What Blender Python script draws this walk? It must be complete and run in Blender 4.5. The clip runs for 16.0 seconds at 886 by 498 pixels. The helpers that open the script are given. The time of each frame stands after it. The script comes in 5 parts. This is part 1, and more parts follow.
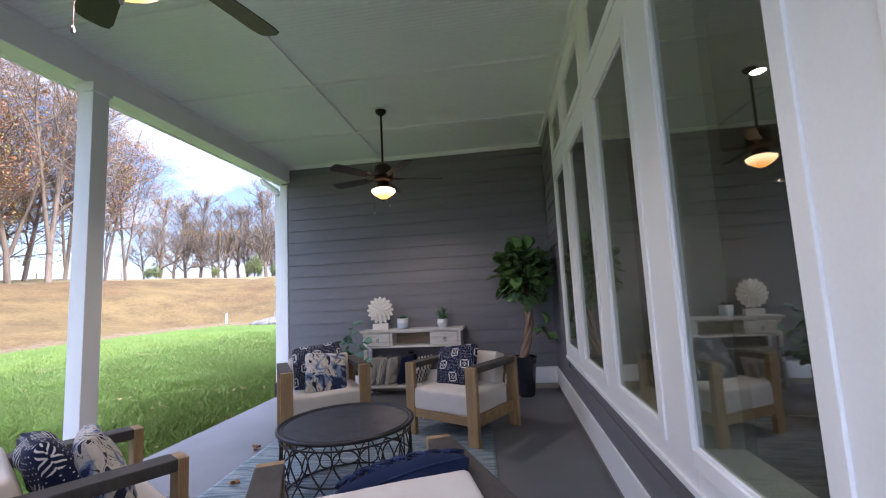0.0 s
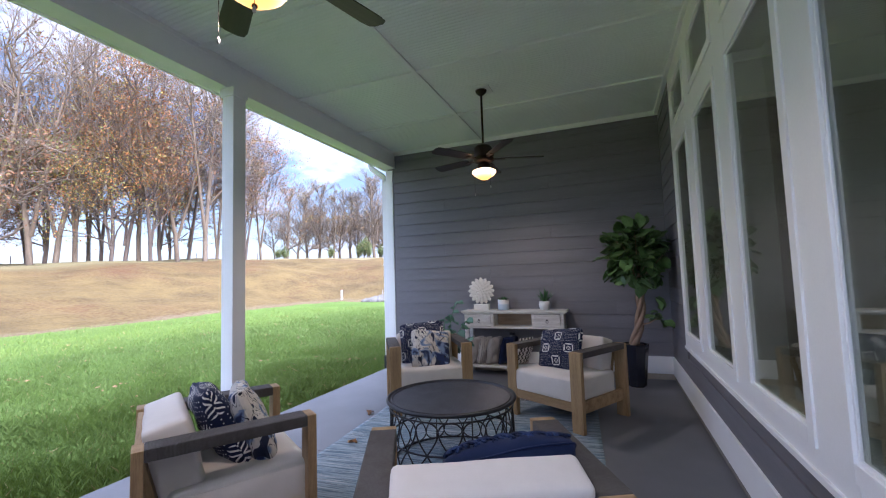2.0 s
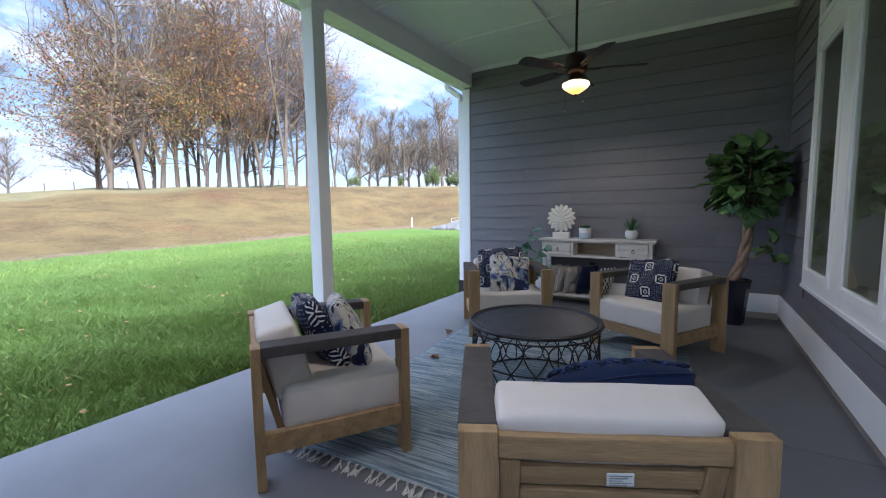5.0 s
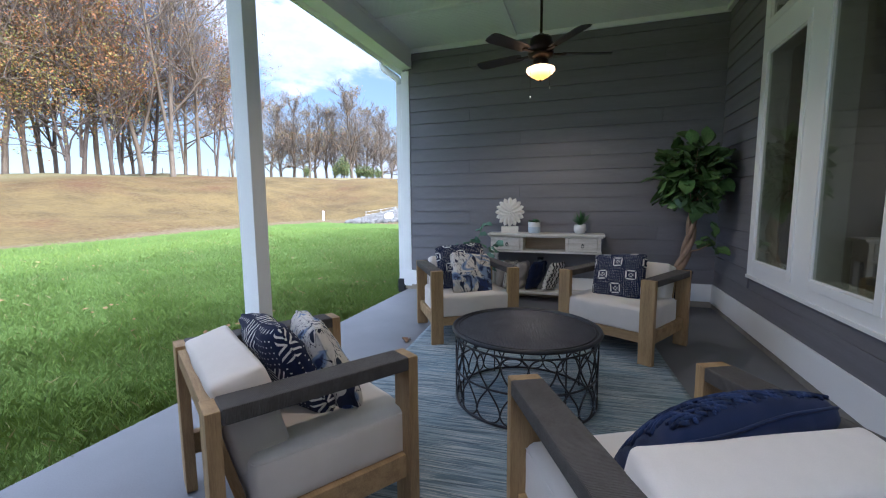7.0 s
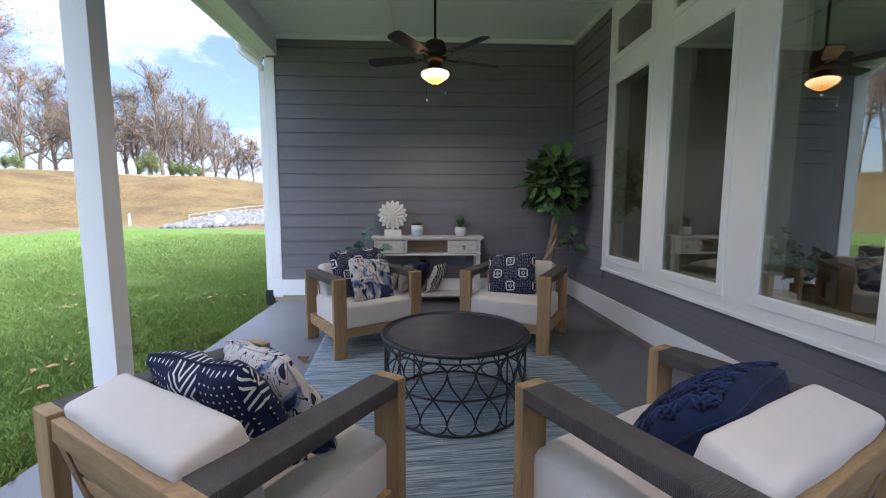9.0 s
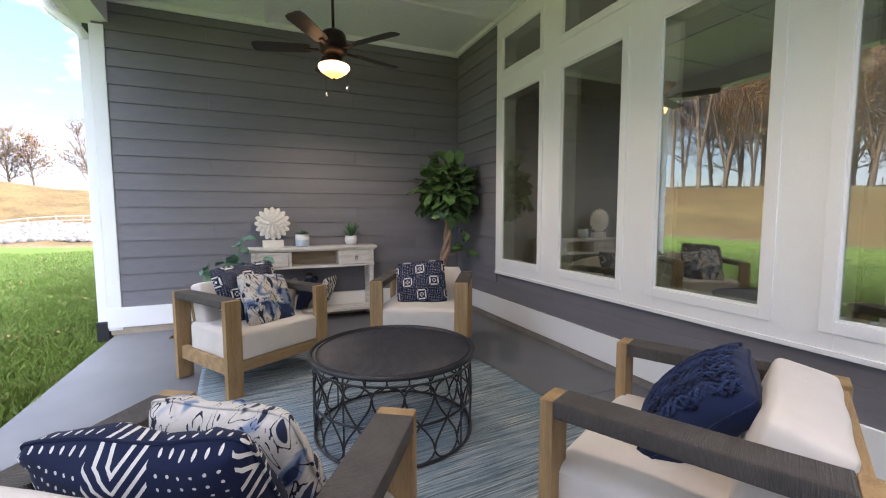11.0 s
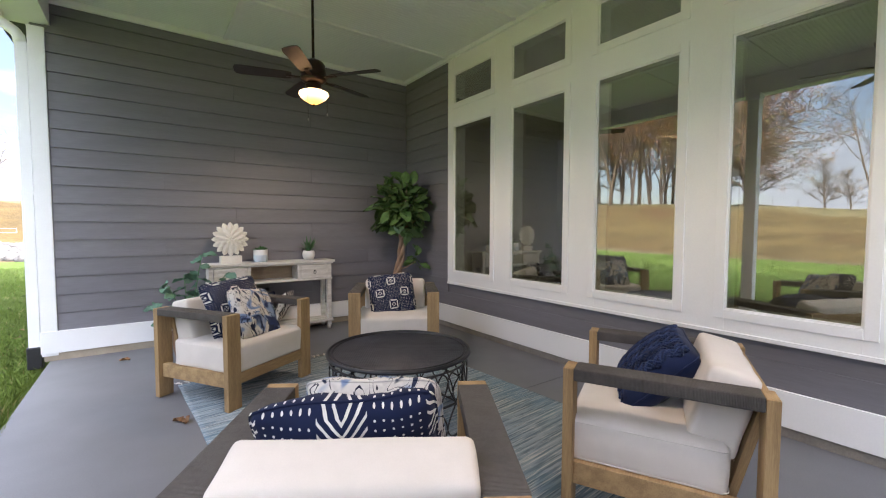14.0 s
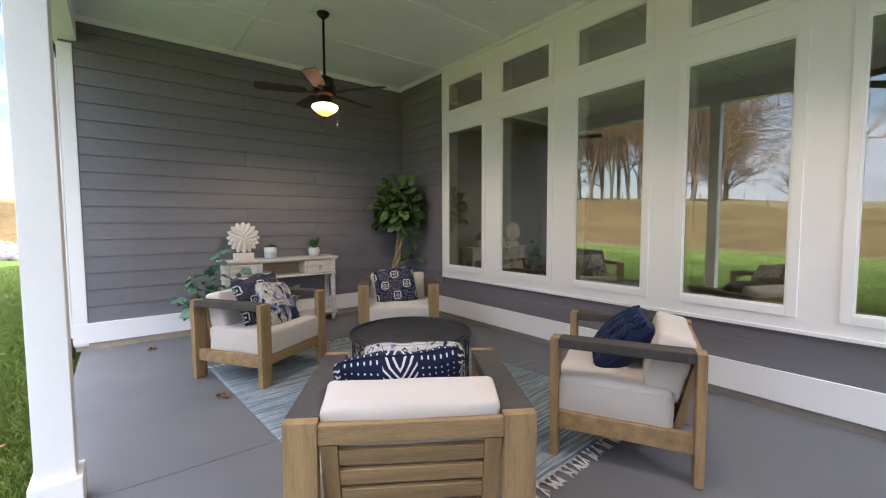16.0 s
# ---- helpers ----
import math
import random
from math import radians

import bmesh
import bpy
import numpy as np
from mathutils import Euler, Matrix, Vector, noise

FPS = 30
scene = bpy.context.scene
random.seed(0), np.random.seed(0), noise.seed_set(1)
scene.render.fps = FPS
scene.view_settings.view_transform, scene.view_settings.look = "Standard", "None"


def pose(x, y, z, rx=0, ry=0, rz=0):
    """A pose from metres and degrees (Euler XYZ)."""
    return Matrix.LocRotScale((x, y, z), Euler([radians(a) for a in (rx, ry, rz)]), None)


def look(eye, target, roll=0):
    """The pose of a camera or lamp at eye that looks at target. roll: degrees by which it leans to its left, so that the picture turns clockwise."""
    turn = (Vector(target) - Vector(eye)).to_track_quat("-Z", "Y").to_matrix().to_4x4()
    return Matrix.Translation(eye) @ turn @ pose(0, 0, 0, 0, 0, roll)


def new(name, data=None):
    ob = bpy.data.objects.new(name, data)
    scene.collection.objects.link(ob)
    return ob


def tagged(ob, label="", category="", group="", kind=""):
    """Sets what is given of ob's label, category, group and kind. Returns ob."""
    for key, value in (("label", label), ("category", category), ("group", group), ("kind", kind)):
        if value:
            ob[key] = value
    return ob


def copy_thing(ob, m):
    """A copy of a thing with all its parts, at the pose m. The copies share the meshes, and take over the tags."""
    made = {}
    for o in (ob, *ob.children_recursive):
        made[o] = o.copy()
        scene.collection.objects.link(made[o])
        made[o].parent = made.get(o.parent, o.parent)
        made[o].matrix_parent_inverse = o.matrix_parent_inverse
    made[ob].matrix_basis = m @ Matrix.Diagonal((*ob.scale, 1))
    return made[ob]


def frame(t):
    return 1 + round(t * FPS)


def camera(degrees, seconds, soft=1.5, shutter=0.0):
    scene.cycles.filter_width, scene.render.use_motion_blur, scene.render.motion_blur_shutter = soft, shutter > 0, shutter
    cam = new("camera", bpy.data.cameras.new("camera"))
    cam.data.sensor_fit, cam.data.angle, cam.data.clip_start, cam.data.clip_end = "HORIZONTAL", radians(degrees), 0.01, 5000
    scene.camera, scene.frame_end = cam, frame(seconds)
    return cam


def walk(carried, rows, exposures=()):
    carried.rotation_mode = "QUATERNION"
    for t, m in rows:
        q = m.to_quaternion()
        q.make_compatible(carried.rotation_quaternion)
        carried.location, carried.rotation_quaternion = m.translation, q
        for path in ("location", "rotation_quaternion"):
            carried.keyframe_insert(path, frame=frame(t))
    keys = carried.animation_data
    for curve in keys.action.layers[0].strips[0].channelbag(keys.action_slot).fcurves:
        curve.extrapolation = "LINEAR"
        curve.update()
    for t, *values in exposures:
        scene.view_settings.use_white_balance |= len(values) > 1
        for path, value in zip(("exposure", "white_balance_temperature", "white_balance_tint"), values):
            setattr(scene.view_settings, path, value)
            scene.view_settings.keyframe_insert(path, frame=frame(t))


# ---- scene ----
cam = camera(93.9, 16.0, soft=1.15)
PATH = [
    (0, (-1.646, 0.362, 1.358), (-1.924, 2.331, 1.571), -2.86),
    (0.5, (-1.655, 0.362, 1.361), (-2.049, 2.307, 1.607), -3.21),
    (1, (-1.665, 0.365, 1.364), (-2.175, 2.283, 1.606), -2.65),
    (1.5, (-1.668, 0.365, 1.359), (-2.295, 2.253, 1.562), -2.41),
    (2, (-1.665, 0.365, 1.352), (-2.408, 2.216, 1.497), -1.83),
    (2.5, (-1.654, 0.365, 1.340), (-2.501, 2.175, 1.405), -1.34),
    (3, (-1.651, 0.365, 1.326), (-2.603, 2.123, 1.312), -1.00),
    (3.5, (-1.653, 0.367, 1.310), (-2.698, 2.069, 1.220), -0.82),
    (4, (-1.654, 0.372, 1.292), (-2.769, 2.025, 1.137), -0.71),
    (6.5, (-2.354, 0.560, 1.305), (-3.107, 2.400, 1.085), -0.48),
    (7, (-2.476, 0.631, 1.300), (-3.117, 2.513, 1.076), -0.44),
    (7.5, (-2.611, 0.673, 1.303), (-3.090, 2.602, 1.074), -0.27),
    (8, (-2.744, 0.688, 1.297), (-3.036, 2.653, 1.069), -0.02),
    (8.5, (-2.902, 0.688, 1.294), (-3.005, 2.674, 1.080), 0.22),
    (9, (-3.038, 0.689, 1.299), (-2.933, 2.675, 1.087), 0.08),
    (9.5, (-3.141, 0.702, 1.295), (-2.845, 2.668, 1.075), -0.13),
    (12, (-3.725, 1.147, 1.244), (-2.721, 2.872, 1.120), -0.40),
    (12.5, (-3.831, 1.090, 1.257), (-2.762, 2.776, 1.132), -0.55),
    (13, (-3.950, 1.027, 1.270), (-2.839, 2.686, 1.157), -0.33),
    (13.5, (-4.068, 0.967, 1.285), (-2.925, 2.605, 1.178), -0.10),
    (14, (-4.187, 0.899, 1.296), (-3.023, 2.523, 1.195), 0.11),
    (14.5, (-4.302, 0.828, 1.316), (-3.118, 2.437, 1.218), 0.21),
    (15, (-4.408, 0.758, 1.327), (-3.198, 2.348, 1.225), 0.18),
    (15.5, (-4.510, 0.683, 1.335), (-3.288, 2.261, 1.216), -0.04),
    (16, (-4.609, 0.602, 1.337), (-3.381, 2.175, 1.211), -0.23),
]
EXPO = [(0.0, 3.2, 5300, 26), (2.0, 3.1, 5150, 24), (3.5, 2.88, 5050, 19), (7.0, 2.92, 5100, 15), (9.0, 3.08, 5300, 18), (12.0, 3.72, 5900, 19), (16.0, 3.45, 6000, 19)]
walk(cam, [(t, look(eye, target, roll)) for t, eye, target, roll in PATH], EXPO)

# ---- world, sun ----
SUN_DIR = Vector((0.85, -0.36, 0.37)).normalized()
SUN_EL, SUN_AZ = math.asin(SUN_DIR.z), math.atan2(SUN_DIR.x, SUN_DIR.y)


class Ex:
    """A value socket with arithmetic, for writing node patterns as formulas."""

    def __init__(self, nt, sock):
        self.nt, self.sock = nt, sock

    def op(self, kind, *others):
        n = self.nt.nodes.new("ShaderNodeMath")
        n.operation = kind
        for i, o in enumerate((self, *others)):
            if isinstance(o, Ex):
                self.nt.links.new(o.sock, n.inputs[i])
            else:
                n.inputs[i].default_value = o
        return Ex(self.nt, n.outputs[0])

    def __add__(self, o): return self.op("ADD", o)
    def __sub__(self, o): return self.op("SUBTRACT", o)
    def __mul__(self, o): return self.op("MULTIPLY", o)
    def __truediv__(self, o): return self.op("DIVIDE", o)
    def fract(self): return self.op("FRACT")
    def floor(self): return self.op("FLOOR")
    def abs(self): return self.op("ABSOLUTE")
    def lt(self, o): return self.op("LESS_THAN", o)
    def gt(self, o): return self.op("GREATER_THAN", o)
    def max(self, o): return self.op("MAXIMUM", o)
    def min(self, o): return self.op("MINIMUM", o)
    def sqrt(self): return self.op("SQRT")
    def mod(self, o): return self.op("FLOORED_MODULO", o)
    def smooth(self, lo, hi):
        n = self.nt.nodes.new("ShaderNodeMapRange")
        n.interpolation_type = "SMOOTHSTEP"
        n.inputs["From Min"].default_value, n.inputs["From Max"].default_value = lo, hi
        self.nt.links.new(self.sock, n.inputs["Value"])
        return Ex(self.nt, n.outputs["Result"])


def noise_ex(nt, vec, scale, detail=4.0, rough=0.55, stretch=(1, 1, 1), distortion=0.0):
    m = nt.nodes.new("ShaderNodeMapping")
    m.inputs["Scale"].default_value = stretch
    nt.links.new(vec, m.inputs["Vector"])
    n = nt.nodes.new("ShaderNodeTexNoise")
    n.inputs["Scale"].default_value, n.inputs["Detail"].default_value = scale, detail
    n.inputs["Roughness"].default_value, n.inputs["Distortion"].default_value = rough, distortion
    nt.links.new(m.outputs[0], n.inputs["Vector"])
    return Ex(nt, n.outputs["Fac"])


def mix_colour(nt, fac, a, b):
    n = nt.nodes.new("ShaderNodeMix")
    n.data_type = "RGBA"
    if isinstance(fac, Ex):
        nt.links.new(fac.sock, n.inputs[0])
    else:
        n.inputs[0].default_value = fac
    for i, c in ((6, a), (7, b)):
        if isinstance(c, (tuple, list)):
            n.inputs[i].default_value = (*c[:3], 1)
        else:
            nt.links.new(c, n.inputs[i])
    return n.outputs[2]


world = bpy.data.worlds.new("sky")
scene.world = world
world.use_nodes = True
wn = world.node_tree
wn.nodes.clear()
sky = wn.nodes.new("ShaderNodeTexSky")
sky.sky_type, sky.sun_disc, sky.sun_elevation, sky.sun_rotation = "NISHITA", False, SUN_EL, SUN_AZ
sky.air_density, sky.dust_density = 1.0, 1.0
tc = wn.nodes.new("ShaderNodeTexCoord")
sep = wn.nodes.new("ShaderNodeSeparateXYZ")
wn.links.new(tc.outputs["Generated"], sep.inputs[0])
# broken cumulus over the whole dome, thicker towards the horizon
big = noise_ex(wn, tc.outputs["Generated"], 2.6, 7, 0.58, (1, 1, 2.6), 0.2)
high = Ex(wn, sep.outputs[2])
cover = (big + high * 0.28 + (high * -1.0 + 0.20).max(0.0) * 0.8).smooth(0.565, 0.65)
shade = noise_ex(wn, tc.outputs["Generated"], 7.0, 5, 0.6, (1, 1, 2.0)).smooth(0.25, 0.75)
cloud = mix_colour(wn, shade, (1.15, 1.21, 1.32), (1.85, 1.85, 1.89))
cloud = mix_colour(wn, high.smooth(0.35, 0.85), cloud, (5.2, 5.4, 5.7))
clear = wn.nodes.new("ShaderNodeMix")
clear.data_type, clear.blend_type = "RGBA", "MULTIPLY"
clear.inputs[0].default_value, clear.inputs[7].default_value = 1.0, (0.30, 0.275, 0.25, 1)
wn.links.new(sky.outputs[0], clear.inputs[6])
hazy = mix_colour(wn, 0.4, clear.outputs[2], (0.66, 0.84, 1.15))
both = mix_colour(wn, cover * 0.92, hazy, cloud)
# the whole sky brightens towards the veiled sun
aim = wn.nodes.new("ShaderNodeVectorMath")
aim.operation = "DOT_PRODUCT"
aim.inputs[1].default_value = SUN_DIR
wn.links.new(tc.outputs["Generated"], aim.inputs[0])
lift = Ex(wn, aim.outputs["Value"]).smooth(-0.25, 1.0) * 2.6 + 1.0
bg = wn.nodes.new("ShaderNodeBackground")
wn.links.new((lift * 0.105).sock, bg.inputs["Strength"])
out = wn.nodes.new("ShaderNodeOutputWorld")
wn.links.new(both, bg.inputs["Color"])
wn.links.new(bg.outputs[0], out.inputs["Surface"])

sun = new("sun", bpy.data.lights.new("sun", "SUN"))
sun.data.energy, sun.data.angle, sun.data.color = 0.85, radians(5.0), (1.0, 0.90, 0.76)
sun.matrix_world = look(SUN_DIR * 50, (0, 0, 0))

# the warm bulbs of the two ceiling fans, which burn in the clip
for x, y in ((-2.90, 4.74), (-2.88, 1.52)):
    bulb = new("fan_bulb", bpy.data.lights.new("fan_bulb", "SPOT"))
    bulb.data.energy, bulb.data.shadow_soft_size, bulb.data.color = 5.0, 0.0, (1.0, 0.78, 0.54)
    bulb.data.spot_size, bulb.data.spot_blend = radians(178), 0.5
    bulb.matrix_world = pose(x, y, 3.465 - 1.075)


# ---- materials ----
def material(name, a, b=None, rough=0.6, metal=0.0, scale=8.0, fine=60.0, bump=0.15, stretch=(1, 1, 1), vary=0.0,
             spec=0.5, sheen=0.0, dist=0.004, rough_vary=0.1):
    """Two colours mixed by coarse and fine noise, with relief. vary: change from object to object."""
    b = b or tuple(c * 0.8 for c in a)
    m = bpy.data.materials.new(name)
    m.use_nodes = True
    nt = m.node_tree
    p = nt.nodes["Principled BSDF"]
    co = nt.nodes.new("ShaderNodeTexCoord").outputs["Object"]
    coarse = noise_ex(nt, co, scale, 4, 0.6, stretch)
    grain = noise_ex(nt, co, fine, 3, 0.6, stretch)
    fac = (coarse * 0.65 + grain * 0.35).smooth(0.32, 0.68)
    col = mix_colour(nt, fac, a, b)
    if vary:
        info = nt.nodes.new("ShaderNodeObjectInfo")
        r = Ex(nt, info.outputs["Random"]) * (2 * vary) + (1 - vary)
        n = nt.nodes.new("ShaderNodeHueSaturation")
        nt.links.new(r.sock, n.inputs["Value"])
        nt.links.new(col, n.inputs["Color"])
        col = n.outputs[0]
    nt.links.new(col, p.inputs["Base Color"])
    rr = (coarse * (2 * rough_vary) + (rough - rough_vary))
    nt.links.new(rr.sock, p.inputs["Roughness"])
    p.inputs["Metallic"].default_value = metal
    p.inputs["Specular IOR Level"].default_value = spec
    if sheen:
        p.inputs["Sheen Weight"].default_value = sheen
    if bump:
        bn = nt.nodes.new("ShaderNodeBump")
        bn.inputs["Strength"].default_value, bn.inputs["Distance"].default_value = bump, dist
        nt.links.new((coarse * 0.4 + grain * 0.6).sock, bn.inputs["Height"])
        nt.links.new(bn.outputs[0], p.inputs["Normal"])
    return m


WHITE = material("white_paint", (0.87, 0.87, 0.85), (0.82, 0.82, 0.80), 0.42, scale=1.3, fine=90, bump=0.05, dist=0.002)
CEIL = material("ceiling_paint", (0.87, 0.88, 0.85), (0.83, 0.84, 0.81), 0.35, scale=0.9, fine=50, bump=0.05, dist=0.002)
SIDING = material("grey_siding", (0.190, 0.184, 0.200), (0.152, 0.147, 0.160), 0.55, scale=2.2, fine=38, bump=0.5,
                  stretch=(0.25, 0.25, 3.0), vary=0.05, dist=0.002)
CONCRETE = material("painted_concrete", (0.158, 0.157, 0.163), (0.122, 0.121, 0.126), 0.48, scale=0.8, fine=120, bump=0.12, dist=0.002)
GAP = material("joint_dark", (0.03, 0.03, 0.03), None, 0.9)
FOUND = material("sill_strip", (0.42, 0.36, 0.27), (0.33, 0.28, 0.21), 0.85, scale=4, fine=70, bump=0.4)
GREYSTRIP = material("grey_sill_strip", (0.27, 0.25, 0.22), (0.19, 0.175, 0.155), 0.85, scale=4, fine=70, bump=0.4)
DRYWALL = material("interior_paint", (0.50, 0.46, 0.38), (0.46, 0.42, 0.35), 0.7, scale=0.6, bump=0.03)
INFLOOR = material("interior_floor", (0.16, 0.12, 0.09), (0.11, 0.08, 0.06), 0.4, scale=1.5, stretch=(4, 0.4, 1))
ROOFING = material("roof_shingle", (0.06, 0.06, 0.065), (0.04, 0.04, 0.045), 0.9, scale=3, fine=40, bump=0.6)
BLACKPLASTIC = material("black_plastic", (0.02, 0.02, 0.022), None, 0.5)


def glass_material():
    m = bpy.data.materials.new("window_glass")
    m.use_nodes = True
    nt = m.node_tree
    nt.nodes.clear()
    tr = nt.nodes.new("ShaderNodeBsdfTransparent")
    tr.inputs[0].default_value = (0.66, 0.69, 0.62, 1)
    gl = nt.nodes.new("ShaderNodeBsdfGlossy")
    gl.inputs["Roughness"].default_value = 0.004
    gl.inputs["Color"].default_value = (0.95, 0.97, 0.95, 1)
    lw = nt.nodes.new("ShaderNodeLayerWeight")
    lw.inputs["Blend"].default_value = 0.5
    f = Ex(nt, lw.outputs["Facing"])
    fac = f.op("POWER", 5.5) * 0.62 + 0.25
    mx = nt.nodes.new("ShaderNodeMixShader")
    o = nt.nodes.new("ShaderNodeOutputMaterial")
    nt.links.new(fac.sock, mx.inputs[0])
    nt.links.new(tr.outputs[0], mx.inputs[1])
    nt.links.new(gl.outputs[0], mx.inputs[2])
    nt.links.new(mx.outputs[0], o.inputs[0])
    return m


GLASS = glass_material()


def glow(name, colour, strength):
    m = bpy.data.materials.new(name)
    m.use_nodes = True
    p = m.node_tree.nodes["Principled BSDF"]
    p.inputs["Base Color"].default_value = (*(0.5 * c for c in colour), 1)
    p.inputs["Roughness"].default_value = 0.35
    p.inputs["Emission Color"].default_value = (*colour, 1)
    p.inputs["Emission Strength"].default_value = strength
    return m


BOWL = glow("lit_glass_bowl", (1.0, 0.50, 0.16), 0.46)
bowl_nt = BOWL.node_tree
bowl_sep = bowl_nt.nodes.new("ShaderNodeSeparateXYZ")
bowl_nt.links.new(bowl_nt.nodes.new("ShaderNodeTexCoord").outputs["Object"], bowl_sep.inputs[0])
bowl_nt.links.new(mix_colour(bowl_nt, Ex(bowl_nt, bowl_sep.outputs[2]).smooth(-1.02, -0.945), (0.75, 0.30, 0.05), (1.25, 0.72, 0.30)), bowl_nt.nodes["Principled BSDF"].inputs["Emission Color"])
CANLIGHT = glow("lit_recessed_lamp", (1.0, 0.86, 0.66), 60.0)


# ---- mesh helpers ----
def mesh_from(bm, name, smooth=False):
    me = bpy.data.meshes.new(name)
    bm.normal_update()
    bm.to_mesh(me)
    bm.free()
    if smooth:
        me.shade_smooth()
    return me


def part(name, bm, mat, parent=None, label="", smooth=False, m=None):
    """Links a bmesh (or a finished mesh) as one mesh object, under parent if there is one."""
    me = mesh_from(bm, name, smooth) if isinstance(bm, bmesh.types.BMesh) else bm
    if not me.materials:
        me.materials.append(mat)
    ob = new(name, me)
    if parent is not None:
        ob.parent = parent
    if m is not None:
        ob.matrix_basis = m
    if label:
        tagged(ob, label)
    return ob


def thing(name, label, category, m=None, group="", kind=""):
    ob = new(name)
    ob.empty_display_size = 0.1
    if m is not None:
        ob.matrix_basis = m
    return tagged(ob, label, category, group, kind)


def box(bm, x0, x1, y0, y1, z0, z1, m=None, bevel=0.0):
    mid = Matrix.Translation(((x0 + x1) / 2, (y0 + y1) / 2, (z0 + z1) / 2)) @ Matrix.Diagonal((abs(x1 - x0), abs(y1 - y0), abs(z1 - z0), 1))
    r = bmesh.ops.create_cube(bm, size=1, matrix=(m @ mid) if m is not None else mid)
    if bevel:
        es = list({e for v in r["verts"] for e in v.link_edges})
        bmesh.ops.bevel(bm, geom=es, offset=bevel, segments=2, affect="EDGES", profile=0.6)
    return bm


def boxm(x0, x1, y0, y1, z0, z1, bevel=0.0, m=None):
    return box(bmesh.new(), x0, x1, y0, y1, z0, z1, m, bevel)


def lathe(bm, profile, segments=32, m=None):
    """A turned body from (radius, height) pairs."""
    rings = []
    for r, z in profile:
        ring = [bm.verts.new((r * math.cos(2 * math.pi * i / segments), r * math.sin(2 * math.pi * i / segments), z)) for i in range(segments)]
        rings.append(ring)
    for a, b in zip(rings, rings[1:]):
        for i in range(segments):
            j = (i + 1) % segments
            bm.faces.new((a[i], a[j], b[j], b[i]))
    for ring, flip in ((rings[0], True), (rings[-1], False)):
        bm.faces.new(ring[::-1] if flip else ring)
    if m is not None:
        bmesh.ops.transform(bm, matrix=m, verts=[v for ring in rings for v in ring])
    return bm


def tube(bm, pts, radius, segments=8, closed=False, radii=None):
    """A round rod along points."""
    pts = [Vector(p) for p in pts]
    n = len(pts)
    rings, up = [], Vector((0, 0, 1))
    for i, p in enumerate(pts):
        a = pts[(i - 1) % n] if (closed or i > 0) else p
        b = pts[(i + 1) % n] if (closed or i < n - 1) else p
        d = (b - a).normalized()
        s = d.cross(up)
        if s.length < 1e-3:
            s = d.cross(Vector((1, 0, 0)))
        s.normalize()
        t = s.cross(d).normalized()
        r = radii[i] if radii else radius
        rings.append([bm.verts.new(p + (s * math.cos(2 * math.pi * k / segments) + t * math.sin(2 * math.pi * k / segments)) * r) for k in range(segments)])
    for i in range(n if closed else n - 1):
        a, b = rings[i], rings[(i + 1) % n]
        for k in range(segments):
            j = (k + 1) % segments
            bm.faces.new((a[k], a[j], b[j], b[k]))
    if not closed:
        bm.faces.new(rings[0][::-1])
        bm.faces.new(rings[-1])
    return bm


def raw_mesh(name, verts, faces, mat, smooth=False):
    """A mesh from arrays; faces: array of equal-length index rows."""
    me = bpy.data.meshes.new(name)
    verts, faces = np.asarray(verts, dtype=np.float32), np.asarray(faces, dtype=np.int32)
    k = faces.shape[1]
    me.vertices.add(len(verts))
    me.vertices.foreach_set("co", verts.ravel())
    me.loops.add(faces.size)
    me.loops.foreach_set("vertex_index", faces.ravel())
    me.polygons.add(len(faces))
    me.polygons.foreach_set("loop_start", np.arange(0, faces.size, k, dtype=np.int32))
    me.polygons.foreach_set("loop_total", np.full(len(faces), k, dtype=np.int32))
    me.update(calc_edges=True)
    me.validate()
    if smooth:
        me.shade_smooth()
    me.materials.append(mat)
    return me


# ---- large structure ----
XW, YW, ZC = -0.97, 6.34, 3.465      # siding face of the house wall, siding face of the end wall, ceiling
XE = -4.98                          # outer edge of the porch slab
YS = 0.0                           # the porch ends here, behind the walk
LAP = 0.178

floor = thing("floor", "grey painted concrete porch slab with a sawn joint", "floor", kind="structure")
part("slab_base", boxm(XE + 0.01, XW + 0.05, YS - 0.79, YW + 0.1, -0.16, -0.012), GAP, floor)
for y0, y1 in ((YS - 0.8, 3.181), (3.188, YW + 0.1)):
    part("concrete_panel", boxm(XE, XW + 0.1, y0, y1, -0.14, 0.0, 0.004), CONCRETE, floor)


def siding_board(length, lap=LAP):
    """One lapped plank along x, its lower edge proud; face towards -y, from x = 0."""
    bm = bmesh.new()
    pr = [(-0.014, 0.0), (-0.006, lap - 0.007), (0.004, lap - 0.007), (0.004, 0.0)]
    a = [bm.verts.new((0, y, z)) for y, z in pr]
    b = [bm.verts.new((length, y, z)) for y, z in pr]
    for i in range(4):
        j = (i + 1) % 4
        bm.faces.new((a[i], b[i], b[j], a[j]))
    bm.faces.new(a)
    bm.faces.new(b[::-1])
    bmesh.ops.recalc_face_normals(bm, faces=bm.faces)
    return bm


